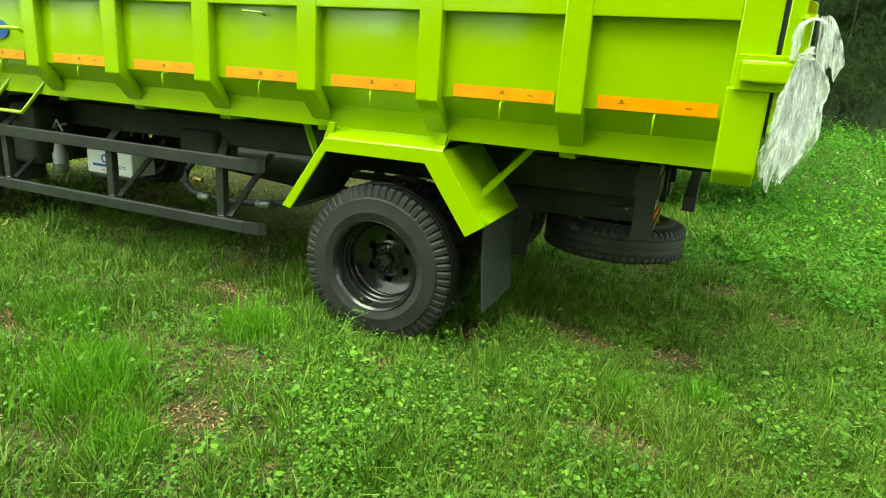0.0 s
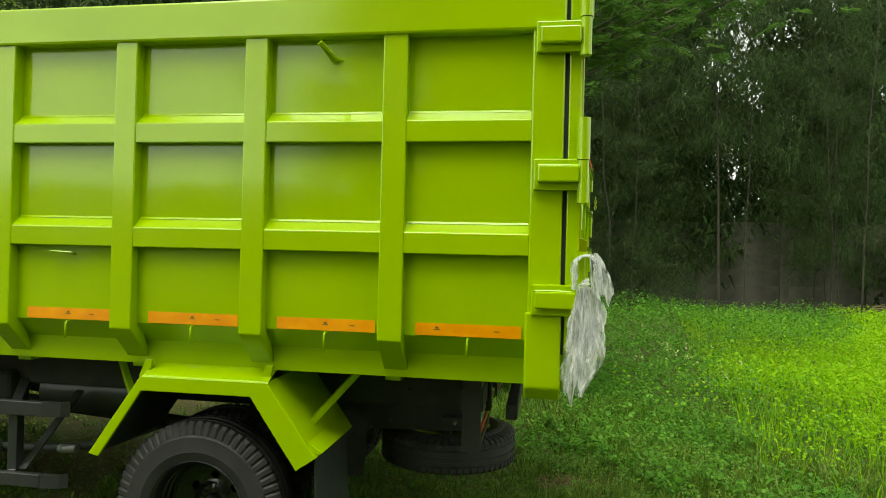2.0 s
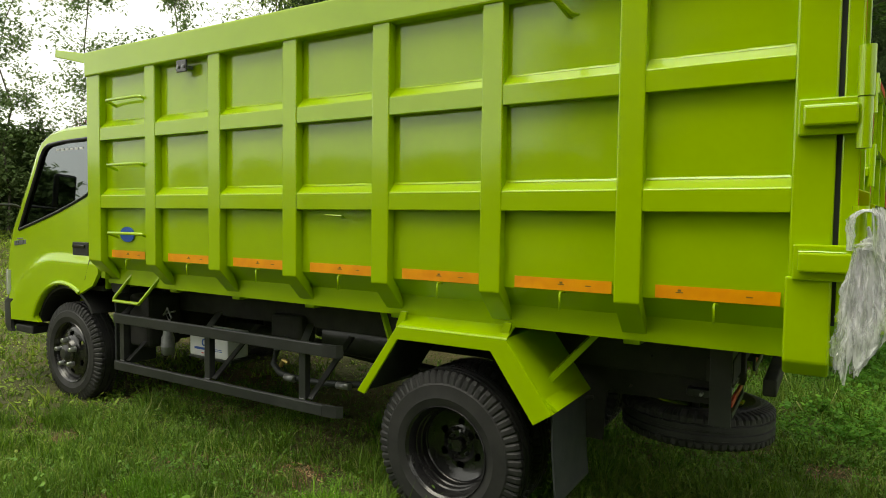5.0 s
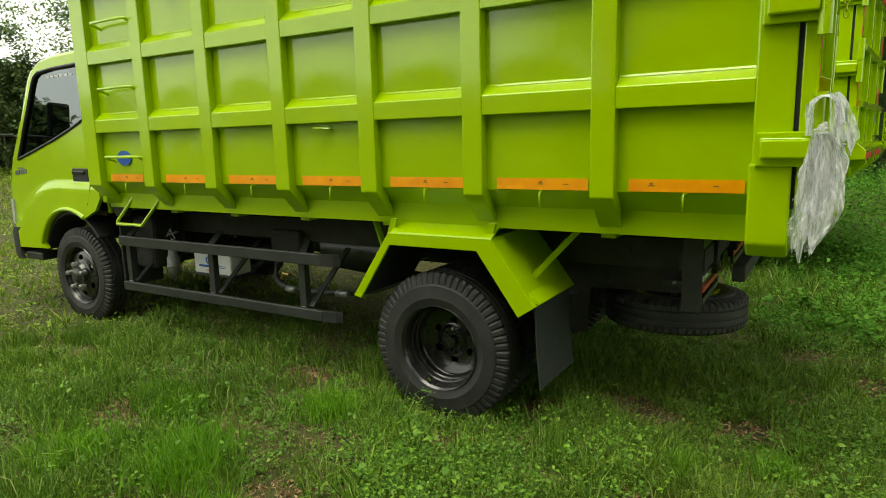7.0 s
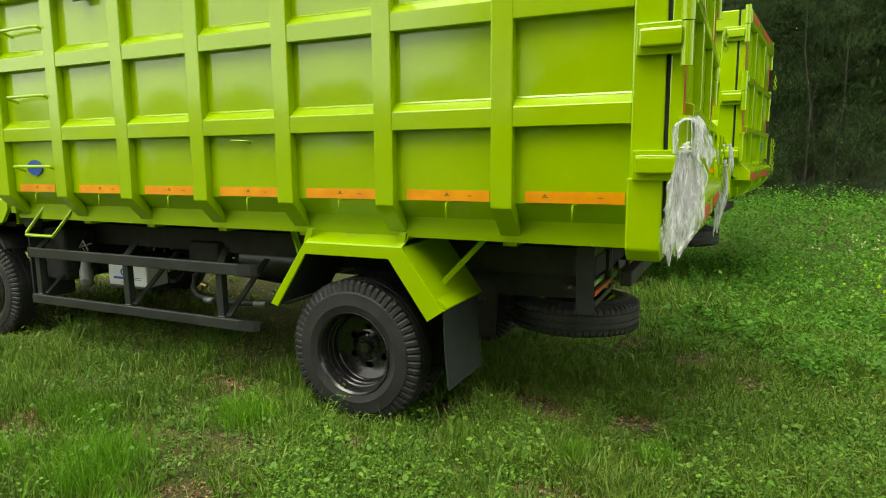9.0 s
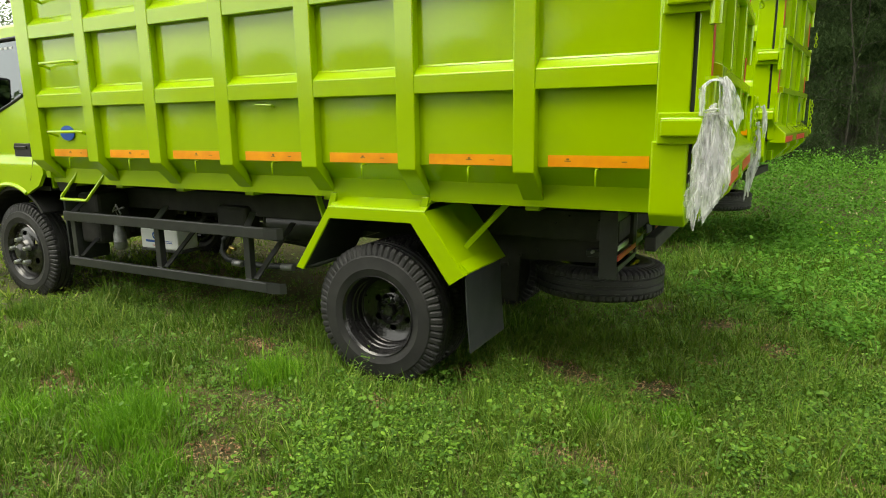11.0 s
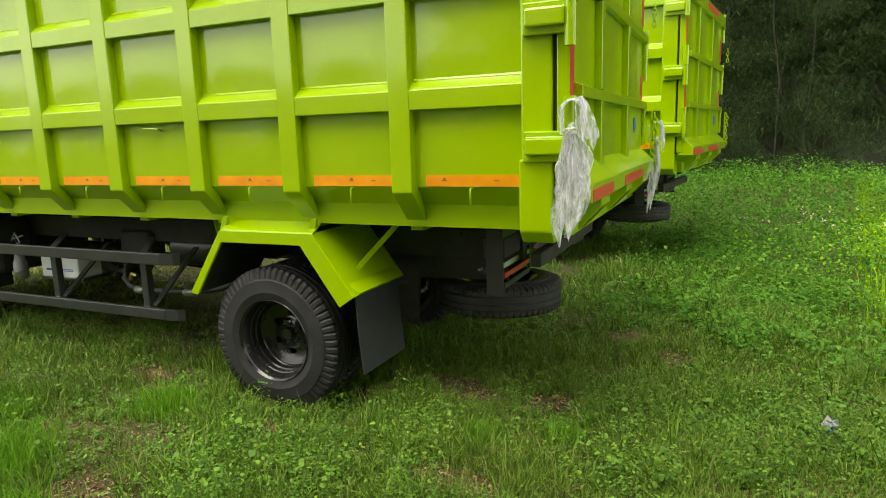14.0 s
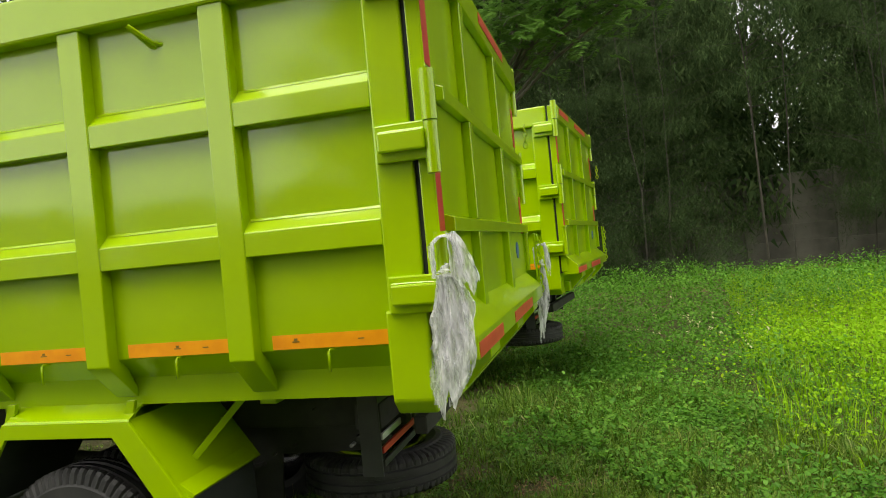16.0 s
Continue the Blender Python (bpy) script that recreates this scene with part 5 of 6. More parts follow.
def near_grass():
    """Short turf, dense close by and thinner further off; tussocks in patches."""
    mixed_turf = "green grass with paler and dry blades"
    tufts(5000, (-4.6, 2.8, 0.8, 3.9), 17, 0.090, 0.0056, 0.036, mixed_turf)
    tufts(4200, (-9.0, 5.0, 0.6, 9.5), 13, 0.085, 0.0075, 0.050, mixed_turf)
    tufts(3000, (-0.4, 4.2, 3.0, 7.2), 13, 0.080, 0.0065, 0.040, mixed_turf)
    tufts(1500, (-1.5, 0.9, 2.9, 5.0), 13, 0.070, 0.0060, 0.040, mixed_turf, 1.2)
    tufts(1500, (-3.0, 0.9, 4.6, 10.5), 12, 0.12, 0.010, 0.06, mixed_turf, 1.0)
    tufts(500, (-8.0, 7.0, -6.0, 0.6), 8, 0.09, 0.014, 0.09, mixed_turf, 1.0)
    tufts(6500, (-24, -4.4, -1, 13), 10, 0.060, 0.026, 0.16, "short pale green lawn grass", 1.0, LAWN)
    for n, (x0, x1, y0, y1), hh, ww in ((60000, (-4.6, 2.8, 0.8, 3.8), 0.034, 0.0050), (26000, (-0.4, 4.2, 3.0, 7.2), 0.045, 0.0065), (12000, (-3.0, 0.9, 4.6, 10.5), 0.07, 0.011), (34000, (-9.0, 5.0, 0.6, 9.5), 0.050, 0.0075), (30000, (-24, -5, -1, 13), 0.085, 0.024)):
        x, y = scatter(n, x0, x1, y0, y1)
        keep = (RNG.uniform(0, 1, n) < 0.55 + 0.45 * patchy(x, y)) & (RNG.uniform(0, 1, n) > 0.96 * bare_spots(x, y)) & ~(under_truck(x, y) & (RNG.uniform(0, 1, n) < 0.15))
        x, y = x[keep], y[keep]
        h = hh * (0.45 + 0.9 * patchy(x, y)) * RNG.gamma(4, 0.25, len(x))
        blades("grass", x, y, np.clip(h, 0.012, 0.3), ww * RNG.uniform(0.6, 1.4, len(x)), 0.9, LAWN if x1 < -4 else GRASS, mixed_turf, bent=False)
    # short turf behind and beside the path
    for n, area in ((52000, (-11, 10, -9, 1.1)), (16000, (2.6, 10, 1.0, 5.5))):
        x, y = scatter(n, *area)
        thick = RNG.uniform(0, 1, n) < 0.35 + 0.65 * patchy(x, y, 0.8)
        x, y = x[thick], y[thick]
        blades("grass", x, y, RNG.uniform(0.03, 0.09, len(x)), RNG.uniform(0.015, 0.03, len(x)), 0.9, GRASS, mixed_turf, bent=False)
    # thin yellowish blades between the leafy weeds
    tufts(2600, (-1.5, 2.0, 1.5, 4.2), 12, 0.085, 0.0040, 0.05, "thin yellowish green grass between the weeds", 0.9, OLIVE)
    tufts(1500, (-4.6, -1.4, 0.9, 3.2), 12, 0.085, 0.0045, 0.05, "thin yellowish green grass between the weeds", 0.7, OLIVE)
    tufts(1300, (-0.4, 2.6, 4.0, 7.0), 12, 0.10, 0.0065, 0.06, "thin yellowish green grass between the weeds", 0.8, OLIVE)
    # more of this paler grass round the tail, its colour lifting the truck's shadow
    tufts(3000, (-0.9, 1.4, 1.7, 3.9), 12, 0.075, 0.0040, 0.05, "thin yellowish green grass between the weeds", 1.2, OLIVE)
    tufts(2600, (-1.0, 0.7, 2.3, 3.8), 12, 0.060, 0.0045, 0.05, "thin yellowish grass, laid thick to lighten the shade of the tail", 1.4, OLIVE)
    # tussocks
    fresh = [(-2.25, 1.45, 0.24, 0.20), (-2.36, 1.60, 0.20, 0.18), (-2.90, 1.30, 0.22, 0.16), (-2.12, 2.34, 0.20, 0.17), (-2.88, 1.90, 0.16, 0.12), (-1.85, 1.28, 0.14, 0.13), (-3.12, 1.95, 0.16, 0.12), (-0.25, 2.62, 0.10, 0.13), (0.13, 2.78, 0.10, 0.13)]
    spots = [(-2.9, 2.2, 0.2, 0.13), (-1.55, 2.20, 0.12, 0.15), (-1.25, 2.36, 0.1, 0.13), (-3.5, 1.6, 0.3, 0.14), (1.3, 2.3, 0.2, 0.15), (0.9, 3.6, 0.25, 0.13), (-0.87, 2.62, 0.12, 0.16), (-1.0, 1.59, 0.25, 0.15), (-2.55, 0.85, 0.25, 0.16), (-4.1, 2.07, 0.2, 0.12), (-1.75, 2.28, 0.12, 0.15)]
    spots += [(float(a), float(b), 0.12, 0.11) for a, b in zip(*scatter(60, -5, 3, 1.0, 3.4))]
    spots += [(float(a), float(b), 0.16, 0.15) for a, b in zip(*scatter(30, -5.5, -3, -1, 2.5))]
    X, Y, H = [], [], []
    for sx, sy, r, h in spots:
        if -5.4 < sx < 0.1 and 2.72 < sy < 4.6:
            continue
        k = int(420 * (r / 0.2) ** 1.5) + 40
        X.append(sx + RNG.normal(0, r * 0.5, k))
        Y.append(sy + RNG.normal(0, r * 0.5, k))
        H.append(h * RNG.uniform(0.4, 1.15, k))
    x, y, h = np.concatenate(X), np.concatenate(Y), np.concatenate(H)
    blades("grass", x, y, h, RNG.uniform(0.0025, 0.0055, len(x)), 0.65, GRASS, "tussocks of long fresh green grass")
    k = 1000
    x, y = (np.concatenate([q[i] + RNG.normal(0, q[2] * 0.5, int(k * q[2] / 0.3)) for q in fresh]) for i in (0, 1))
    h = np.concatenate([q[3] * RNG.uniform(0.4, 1.15, int(k * q[2] / 0.3)) for q in fresh])
    blades("grass", x, y, h, RNG.uniform(0.0035, 0.0075, len(x)), 0.6, FRESH, "tussock of long bright green grass")
    # fallen brown leaves and bits of straw on the worn patches, more under the tail to lighten its shade
    x, y = scatter(130000, -4.5, 3.0, 0.9, 4.9)
    k = RNG.uniform(0, 1, len(x)) < 0.03 + 0.30 * smooth01(patchy(x + 5, y + 1, 2.3), 0.5, 0.85) + 0.85 * bare_spots(x, y) + 0.35 * np.exp(-((x + 0.1) / 0.8) ** 2 - ((y - 3.0) / 0.5) ** 2)
    x, y = x[k], y[k]
    v, t = leaf_fan(np.stack([x, y, ground_z(x, y) + RNG.uniform(0.004, 0.02, len(x))], -1), RNG.uniform(0.008, 0.032, len(x)), 0.5, 0.40)
    tagged(new("leaf_litter", arrays_mesh("leaf_litter", v, t, LITTER)), "dry brown fallen leaves and straw bits", "leaf litter", kind="stuff")
    # straw-coloured stems
    x, y = scatter(2600, -3.6, 3, 0.8, 5)
    blades("dry_grass", x, y, RNG.uniform(0.05, 0.16, len(x)), RNG.uniform(0.0015, 0.003, len(x)), 0.9, DRY, "straw coloured dry grass stems")


def leaf_carpet(name, n, box_, size, height, mat, label, patch=1.0, cut=0.45, per=5, shift=0.0, spots=None):
    """Low leafy weeds: little plants, each of several leaves round a short stalk, thick in some patches and absent from others."""
    x, y = scatter(n, *box_)
    p = patchy(x + shift, y - shift, patch)
    like = 0.10 + smooth01(p, cut - 0.2, cut + 0.25)
    if spots is not None:
        like = 0 * x
        for sx, sy, r in spots:
            like = np.maximum(like, 1 - smooth01(np.hypot(x - sx, y - sy) / r + 0.3 * np.sin(11 * x + 7 * y), 0.5, 1.1))
    keep = (RNG.uniform(0, 1, n) < like) & ~(under_truck(x, y) & (RNG.uniform(0, 1, n) < 0.5)) & (RNG.uniform(0, 1, n) > 0.90 * bare_spots(x, y))
    x, y, p = x[keep], y[keep], p[keep]
    tall = height * (0.35 + p) * RNG.gamma(3, 0.33, len(x))
    big = size * RNG.gamma(6, 1 / 6, len(x))
    x, y, tall, big = (np.repeat(q, per) for q in (x, y, tall, big))
    m = len(x)
    f, a = RNG.uniform(0.05, 1, m), RNG.uniform(0, 2 * np.pi, m)
    r = big * 1.5 * np.sqrt(RNG.uniform(0, 1, m)) * (0.6 + f)
    x, y = x + r * np.cos(a), y + r * np.sin(a)
    z = ground_z(x, y) + 0.006 + tall * f
    c, big = np.stack([x, y, z], -1), big * RNG.uniform(0.6, 1.4, m)
    v, t = round_leaves(c, big, 0.8, 0.80) if size > 0.0115 else leaf_fan(c, big * 1.1, 0.6, 0.85)
    return tagged(new(name, arrays_mesh(name, v, t, mat)), label, "weeds", kind="stuff")


def field_weeds():
    """Knee-high fresh weeds over the open ground behind the trucks."""
    n = 14500
    x, y = scatter(n, -2.5, 13, 3.9, 18.5)
    off = (x > 0.22) | (y > 9.4)
    x, y = x[off], y[off]
    n = len(x)
    edge = smooth01(y + 0.6 * x, 5.4, 9.4)
    keep = (RNG.uniform(0, 1, n) < 0.06 + 0.34 * smooth01(patchy(x, y, 1.9), 0.5, 0.75) + 0.75 * edge) & (RNG.uniform(0, 1, n) < 1.1 - 0.045 * np.clip(y - 5, 0, 12)) & (y < 18.2)
    x, y, e = x[keep], y[keep], edge[keep]
    h = (0.07 + 0.36 * e * (0.55 + 0.7 * patchy(x, y, 0.7)) + 0.16 * smooth01(y, 10, 15) * (1 - smooth01(x, 2, 5))) * RNG.uniform(0.6, 1.2, len(x))
    # tree shade is put into the colour: deeper green by the truck, brighter on the open side
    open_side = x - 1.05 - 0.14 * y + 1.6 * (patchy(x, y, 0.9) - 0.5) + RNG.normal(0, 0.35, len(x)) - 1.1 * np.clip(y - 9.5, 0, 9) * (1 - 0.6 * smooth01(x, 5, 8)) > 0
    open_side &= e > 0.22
    for sel, mat, label in ((open_side, FIELD, "knee-high leafy weeds of the open field in a brightly lit green"), (~open_side, DEEP, "leafy weeds beside the parked truck in a shaded deep green")):
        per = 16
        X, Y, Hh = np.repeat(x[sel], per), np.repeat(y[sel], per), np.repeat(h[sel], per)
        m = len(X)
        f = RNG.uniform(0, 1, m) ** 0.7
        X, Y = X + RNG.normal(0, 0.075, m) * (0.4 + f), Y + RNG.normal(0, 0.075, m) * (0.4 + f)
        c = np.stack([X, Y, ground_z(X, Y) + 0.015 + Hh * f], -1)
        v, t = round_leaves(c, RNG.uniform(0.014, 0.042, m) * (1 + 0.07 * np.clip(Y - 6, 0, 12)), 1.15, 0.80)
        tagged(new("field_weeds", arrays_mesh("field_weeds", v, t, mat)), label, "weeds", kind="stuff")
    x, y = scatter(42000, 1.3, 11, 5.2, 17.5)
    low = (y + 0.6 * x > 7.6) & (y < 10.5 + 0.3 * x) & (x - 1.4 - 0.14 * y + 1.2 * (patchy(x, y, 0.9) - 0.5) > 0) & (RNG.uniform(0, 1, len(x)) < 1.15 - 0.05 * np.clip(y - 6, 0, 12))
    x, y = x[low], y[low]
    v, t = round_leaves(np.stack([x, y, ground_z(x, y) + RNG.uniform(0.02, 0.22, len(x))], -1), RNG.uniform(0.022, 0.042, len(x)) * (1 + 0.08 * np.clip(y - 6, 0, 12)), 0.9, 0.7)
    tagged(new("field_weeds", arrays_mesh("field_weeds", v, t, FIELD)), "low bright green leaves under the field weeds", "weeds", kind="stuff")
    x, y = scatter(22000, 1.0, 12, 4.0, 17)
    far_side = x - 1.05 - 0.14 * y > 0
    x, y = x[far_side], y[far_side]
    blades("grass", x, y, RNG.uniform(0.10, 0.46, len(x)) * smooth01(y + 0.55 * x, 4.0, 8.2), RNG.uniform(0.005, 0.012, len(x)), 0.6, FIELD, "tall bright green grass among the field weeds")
    # pale seed heads
    x = np.concatenate([RNG.normal(1.9, 0.35, 14), RNG.uniform(1.2, 6, 16)])
    y = np.concatenate([RNG.normal(8.0, 0.6, 14), RNG.uniform(6.5, 12, 16)])
    c = np.repeat(np.stack([x, y, ground_z(x, y) + 0.46 + RNG.uniform(-0.08, 0.1, len(x))], -1), 6, axis=0)
    c = c + RNG.normal(0, 0.018, c.shape)
    v, t = leaf_fan(c, RNG.uniform(0.02, 0.04, len(c)), 1.2, 0.7)
    tagged(new("seed_heads", arrays_mesh("seed_heads", v, t, PETAL)), "pale seed heads above the weeds", "flowers", kind="stuff")


# ---- trees ----
def crown_sprays(centres, per, length, width, droop, spread):
    """Narrow hanging leaves gathered in sprays."""
    n = len(centres) * per
    c = np.repeat(centres, per, axis=0) + RNG.normal(0, spread, (n, 3)) * [1, 1, 1.25]
    a = RNG.uniform(0, 2 * np.pi, n)
    d = np.stack([np.cos(a), np.sin(a), -droop * RNG.uniform(0.2, 1.6, n)], -1)
    d /= np.linalg.norm(d, axis=1)[:, None]
    s = np.cross(d, RNG.normal(0, 1, (n, 3)))
    s /= np.linalg.norm(s, axis=1)[:, None] + 1e-9
    L, W = (length * RNG.uniform(0.5, 1.4, n))[:, None], (width * RNG.uniform(0.6, 1.3, n))[:, None] / 2
    v = np.stack([c + s * W, c - s * W, c + d * L], 1).reshape(-1, 3)
    return v, np.arange(n * 3).reshape(-1, 3)


def needle_tree(seed, tall, label, per=52, leaf=(0.17, 0.017), spread=0.16, low=0.105):
    """Several thin stems with drooping feathery foliage from knee height up."""
    rng = np.random.default_rng(seed)
    tree = new("tree")
    bm, tips = bmesh.new(), []
    for s in range(3):
        a, lean = rng.uniform(0, 6.28), rng.uniform(0.1, 0.9)
        x, y = 0.35 * math.cos(a), 0.35 * math.sin(a)
        pts = [(x + lean * math.cos(a) * (k / 8) ** 1.5 + rng.normal(0, 0.05), y + lean * math.sin(a) * (k / 8) ** 1.5 + rng.normal(0, 0.05), tall * k / 8 * rng.uniform(0.96, 1.0)) for k in range(9)]
        rod(bm, pts, rng.uniform(0.015, 0.027), 6, taper=0.005)
        for k in range(58):
            f = low + (1 - low) * rng.uniform(0, 1.0) ** 1.25
            p = Vector(pts[int(f * 7.99)]).lerp(Vector(pts[int(f * 7.99) + 1]), f * 7.99 - int(f * 7.99))
            b = rng.uniform(0, 6.28)
            reach = (2.4 * (1 - 0.5 * f) + 0.15) * rng.uniform(0.35, 1.15)
            q = p + Vector((math.cos(b) * reach, math.sin(b) * reach, reach * rng.uniform(-0.15, 0.6)))
            if k % 2 == 0:
                rod(bm, [p, (p + q) / 2 + Vector((0, 0, 0.08)), q], 0.009, 4, taper=0.003)
            # plumes bunch along each bough and hang from its end
            for g in np.linspace(0.35, 1.0, 4 if f < 0.6 else 2):
                tips.append(p + (q - p) * float(g) + Vector(rng.normal(0, 0.08, 3)) - Vector((0, 0, 0.30 * float(g) ** 3)))
    part("trunk", bm, STEM, tree)
    v, t = crown_sprays(np.array([list(p) for p in tips]), per, *leaf, 1.3, spread)
    hang(new("crown", arrays_mesh("crown", v, t, NEEDLE)), tree)
    return tagged(tree, label, "tree", "belt of feathery trees along the wall")


def leafy_tree(name, seed, tall, clear, radius, mat, label, group, clumps=120, per=42, leaf=0.11, girth=0.10):
    """A trunk with limbs and a broken crown of leaf clumps."""
    rng = np.random.default_rng(seed)
    tree = new(name)
    bm, tips = bmesh.new(), []
    pts = [(rng.normal(0, 0.05) * k, rng.normal(0, 0.05) * k, tall * 0.9 * k / 6) for k in range(7)]
    rod(bm, pts, girth, 9, taper=girth * 0.25)
    for k in range(clumps):
        f = rng.uniform(clear / tall, 1.0)
        p = Vector(pts[min(6, int(f * 6))])
        b = rng.uniform(0, 6.28)
        reach = radius * (0.35 + 0.75 * math.sin(math.pi * min(1, (f - clear / tall) / (1 - clear / tall) * 0.8 + 0.15))) * rng.uniform(0.4, 1.1)
        q = p + Vector((math.cos(b) * reach, math.sin(b) * reach, tall * 0.12 * rng.uniform(-0.3, 1)))
        if k % 4 == 0:
            rod(bm, [p, (p + q) / 2 + Vector((0, 0, 0.1)), q], girth * 0.25, 5, taper=girth * 0.06)
        for g in (0.55, 0.8, 1.0):
            tips.append(p + (q - p) * g + Vector(rng.normal(0, radius * 0.07, 3)))
    part("trunk", bm, BARK, tree)
    c = np.array([list(p) for p in tips])
    c = np.repeat(c, per // 3, axis=0) + rng.normal(0, radius * 0.09, (len(c) * (per // 3), 3))
    v, t = leaf_fan(c, leaf * rng.uniform(0.6, 1.4, len(c)), 0.9, 0.55)
    hang(new("crown", arrays_mesh("crown", v, t, mat)), tree)
    return tagged(tree, label, "tree", group)


def frond_tree():
    """A spreading tree with feathered fronds whose boughs reach past the tail of the trucks."""
    rng = np.random.default_rng(21)
    tree = new("tree")
    tree.location = (-1.6, 12.6, float(ground_z(-1.6, 12.6)))
    o = Vector(tree.location)
    bm = bmesh.new()
    rod(bm, [o, o + Vector((0.2, -0.1, 2.0)), o + Vector((0.5, -0.3, 3.6)), o + Vector((0.8, -0.5, 5.0))], 0.14, 10, taper=0.07)
    cs, ds = [], []
    boughs = [(p, 1.0) for p in ((-0.15, 9.9, 4.95), (0.8, 9.3, 5.25), (1.3, 9.7, 5.35), (2.3, 8.9, 5.6), (3.2, 8.5, 5.6), (4.1, 8.2, 5.55), (1.0, 9.6, 6.1), (2.5, 9.2, 6.5), (3.6, 9.0, 6.3), (0.9, 9.9, 5.6), (1.6, 9.4, 6.3), (-0.6, 9.8, 6.2), (4.6, 9.2, 6.2),  (0.0, 10.2, 6.5), (-2.5, 11.0, 6.6))]
    for tip, _ in boughs:
        q, p = Vector(tip), o + Vector((0.5, -0.3, 3.6 + rng.uniform(0, 1)))
        mid = (p + q) / 2 + Vector((0, 0, 0.45))
        rod(bm, [p, (p + mid) / 2 + Vector((0, 0, 0.12)), mid, (mid + q) / 2 + Vector((0, 0, 0.08)), q], 0.035, 6, taper=0.004)
        for k in range(58):
            f = rng.uniform(0.35, 1.0)
            b = (mid + (q - mid) * (2 * f - 1)) if f > 0.5 else (p + (mid - p) * 2 * f)
            a = rng.uniform(0, 6.28)
            cs.append(b + Vector(rng.normal(0, 0.26, 3)) * (0.6 + f))
            ds.append(Vector((math.cos(a), math.sin(a), rng.uniform(-0.5, 0.15))).normalized())
    part("trunk", bm, BARK, tree)
    # each frond: pairs of leaflets along a rib
    L, n = 0.36, 12
    C, S, sz = [], [], []
    for c, d in zip(cs, ds):
        side = d.cross(Vector((0, 0, 1))).normalized()
        ln = L * rng.uniform(0.6, 1.15)
        for k in range(n):
            f = 0.15 + 0.85 * k / (n - 1)
            base = c + d * ln * f + Vector((0, 0, -0.25 * ln * f * f))
            w = 0.105 * math.sin(math.pi * min(0.97, 0.18 + 0.82 * f)) + 0.03
            for sg in (-1, 1):
                C.append(list(base))
                dd = (side * sg + d * 0.45).normalized()
                S.append(math.atan2(dd.y, dd.x))
                sz.append(w)
    v, t = leaf_fan(np.array(C), np.array(sz), 0.25, 0.30, spin=np.array(S))
    hang(new("crown", arrays_mesh("crown", v, t, FROND)), tree)
    return tagged(tree, "spreading tree with light green feathered fronds", "tree")


def back_wall():
    """Precast concrete panels between posts, behind the trees."""
    wall = new("wall_back", bpy.data.meshes.new("wall_back"))
    bm = bmesh.new()
    y, z0 = 20.6, -0.06
    for k in range(-6, 10):
        box(bm, k * 2.4 - 0.09, k * 2.4 + 0.09, y - 0.08, y + 0.08, z0, 2.90, bevel=0.01)
    bm.to_mesh(wall.data)
    bm.free()
    wall.data.materials.append(CONCRETE)
    tagged(wall, "weathered grey precast concrete boundary wall", "wall", kind="structure")
    p0 = part("panel", boxed(-6 * 2.4 + 0.09, -5 * 2.4 - 0.09, y - 0.03, y + 0.03, z0 - 0.001, z0 + 0.4865, bevel=0.010), CONCRETE, wall)
    for k in range(-6, 9):
        for r in range(6):
            if k == -6 and r == 0:
                continue
            twin(p0, 2.4 * (k + 6), 0, 0.485 * r)
    return wall


def litter():
    """A scrap of printed film and a stack of dead boughs."""
    bm = bmesh.new()
    vs = [[bm.verts.new((1.315 + 0.013 * i + 0.014 * math.sin(2.3 * j + i), 3.20 + 0.02 * math.sin(2 * i + j), 0.03 + 0.016 * j + 0.014 * math.sin(3.1 * i + j))) for i in range(5)] for j in range(6)]
    for j in range(5):
        for i in range(4):
            bm.faces.new((vs[j][i], vs[j][i + 1], vs[j + 1][i + 1], vs[j + 1][i]))
    bmesh.ops.solidify(bm, geom=bm.faces[:], thickness=0.001)
    s = part("litter_wrapper", bm, WHITE, None)
    tagged(s, "crumpled white and blue wrapper lying in grass", "litter")
    bm = bmesh.new()
    box(bm, 1.33, 1.348, 3.172, 3.175, 0.055, 0.082, turn=None)
    part("print_mark", bm, BLUE, s)


near_grass()
leaf_carpet("clover", 15500, (-4.8, 3.4, 0.8, 3.9), 0.0100, 0.055, CLOVER, "low green clover and leafy weeds", 1.3, 0.40, 9)
leaf_carpet("clover", 3000, (-3.2, 2.8, 1.0, 3.2), 0.0135, 0.075, CLOVER, "broad-leaved green weeds", 2.1, 0.50, 10, 4.0)
near_clumps = [(-1.0, 2.12, 0.45), (-0.98, 2.88, 0.28), (-1.18, 1.78, 0.45), (-0.55, 2.62, 0.30), (-0.2, 1.9, 0.35), (0.87, 3.40, 0.45), (0.45, 2.55, 0.30), (-1.6, 2.15, 0.25), (1.0, 2.9, 0.4)]
leaf_carpet("clover", 12000, (-1.9, 1.6, 1.2, 4.0), 0.0125, 0.110, LUSH, "lush clumps of fresh green leafy weeds", 1.0, 0.5, 11, 0.0, near_clumps)
tail_clumps = [(0.33, 7.8, 0.9), (0.9, 6.4, 0.7), (0.25, 5.6, 0.55), (1.05, 5.0, 0.6), (1.4, 5.9, 0.6), (0.7, 7.2, 0.6), (1.7, 4.5, 0.5), (-0.1, 8.9, 0.8)]
leaf_carpet("clover", 11000, (-0.8, 2.6, 3.8, 10.0), 0.023, 0.13, DEEP, "clumps of leafy weeds in a shaded deep green", 2.4, 0.62, 10, 3.0, tail_clumps)
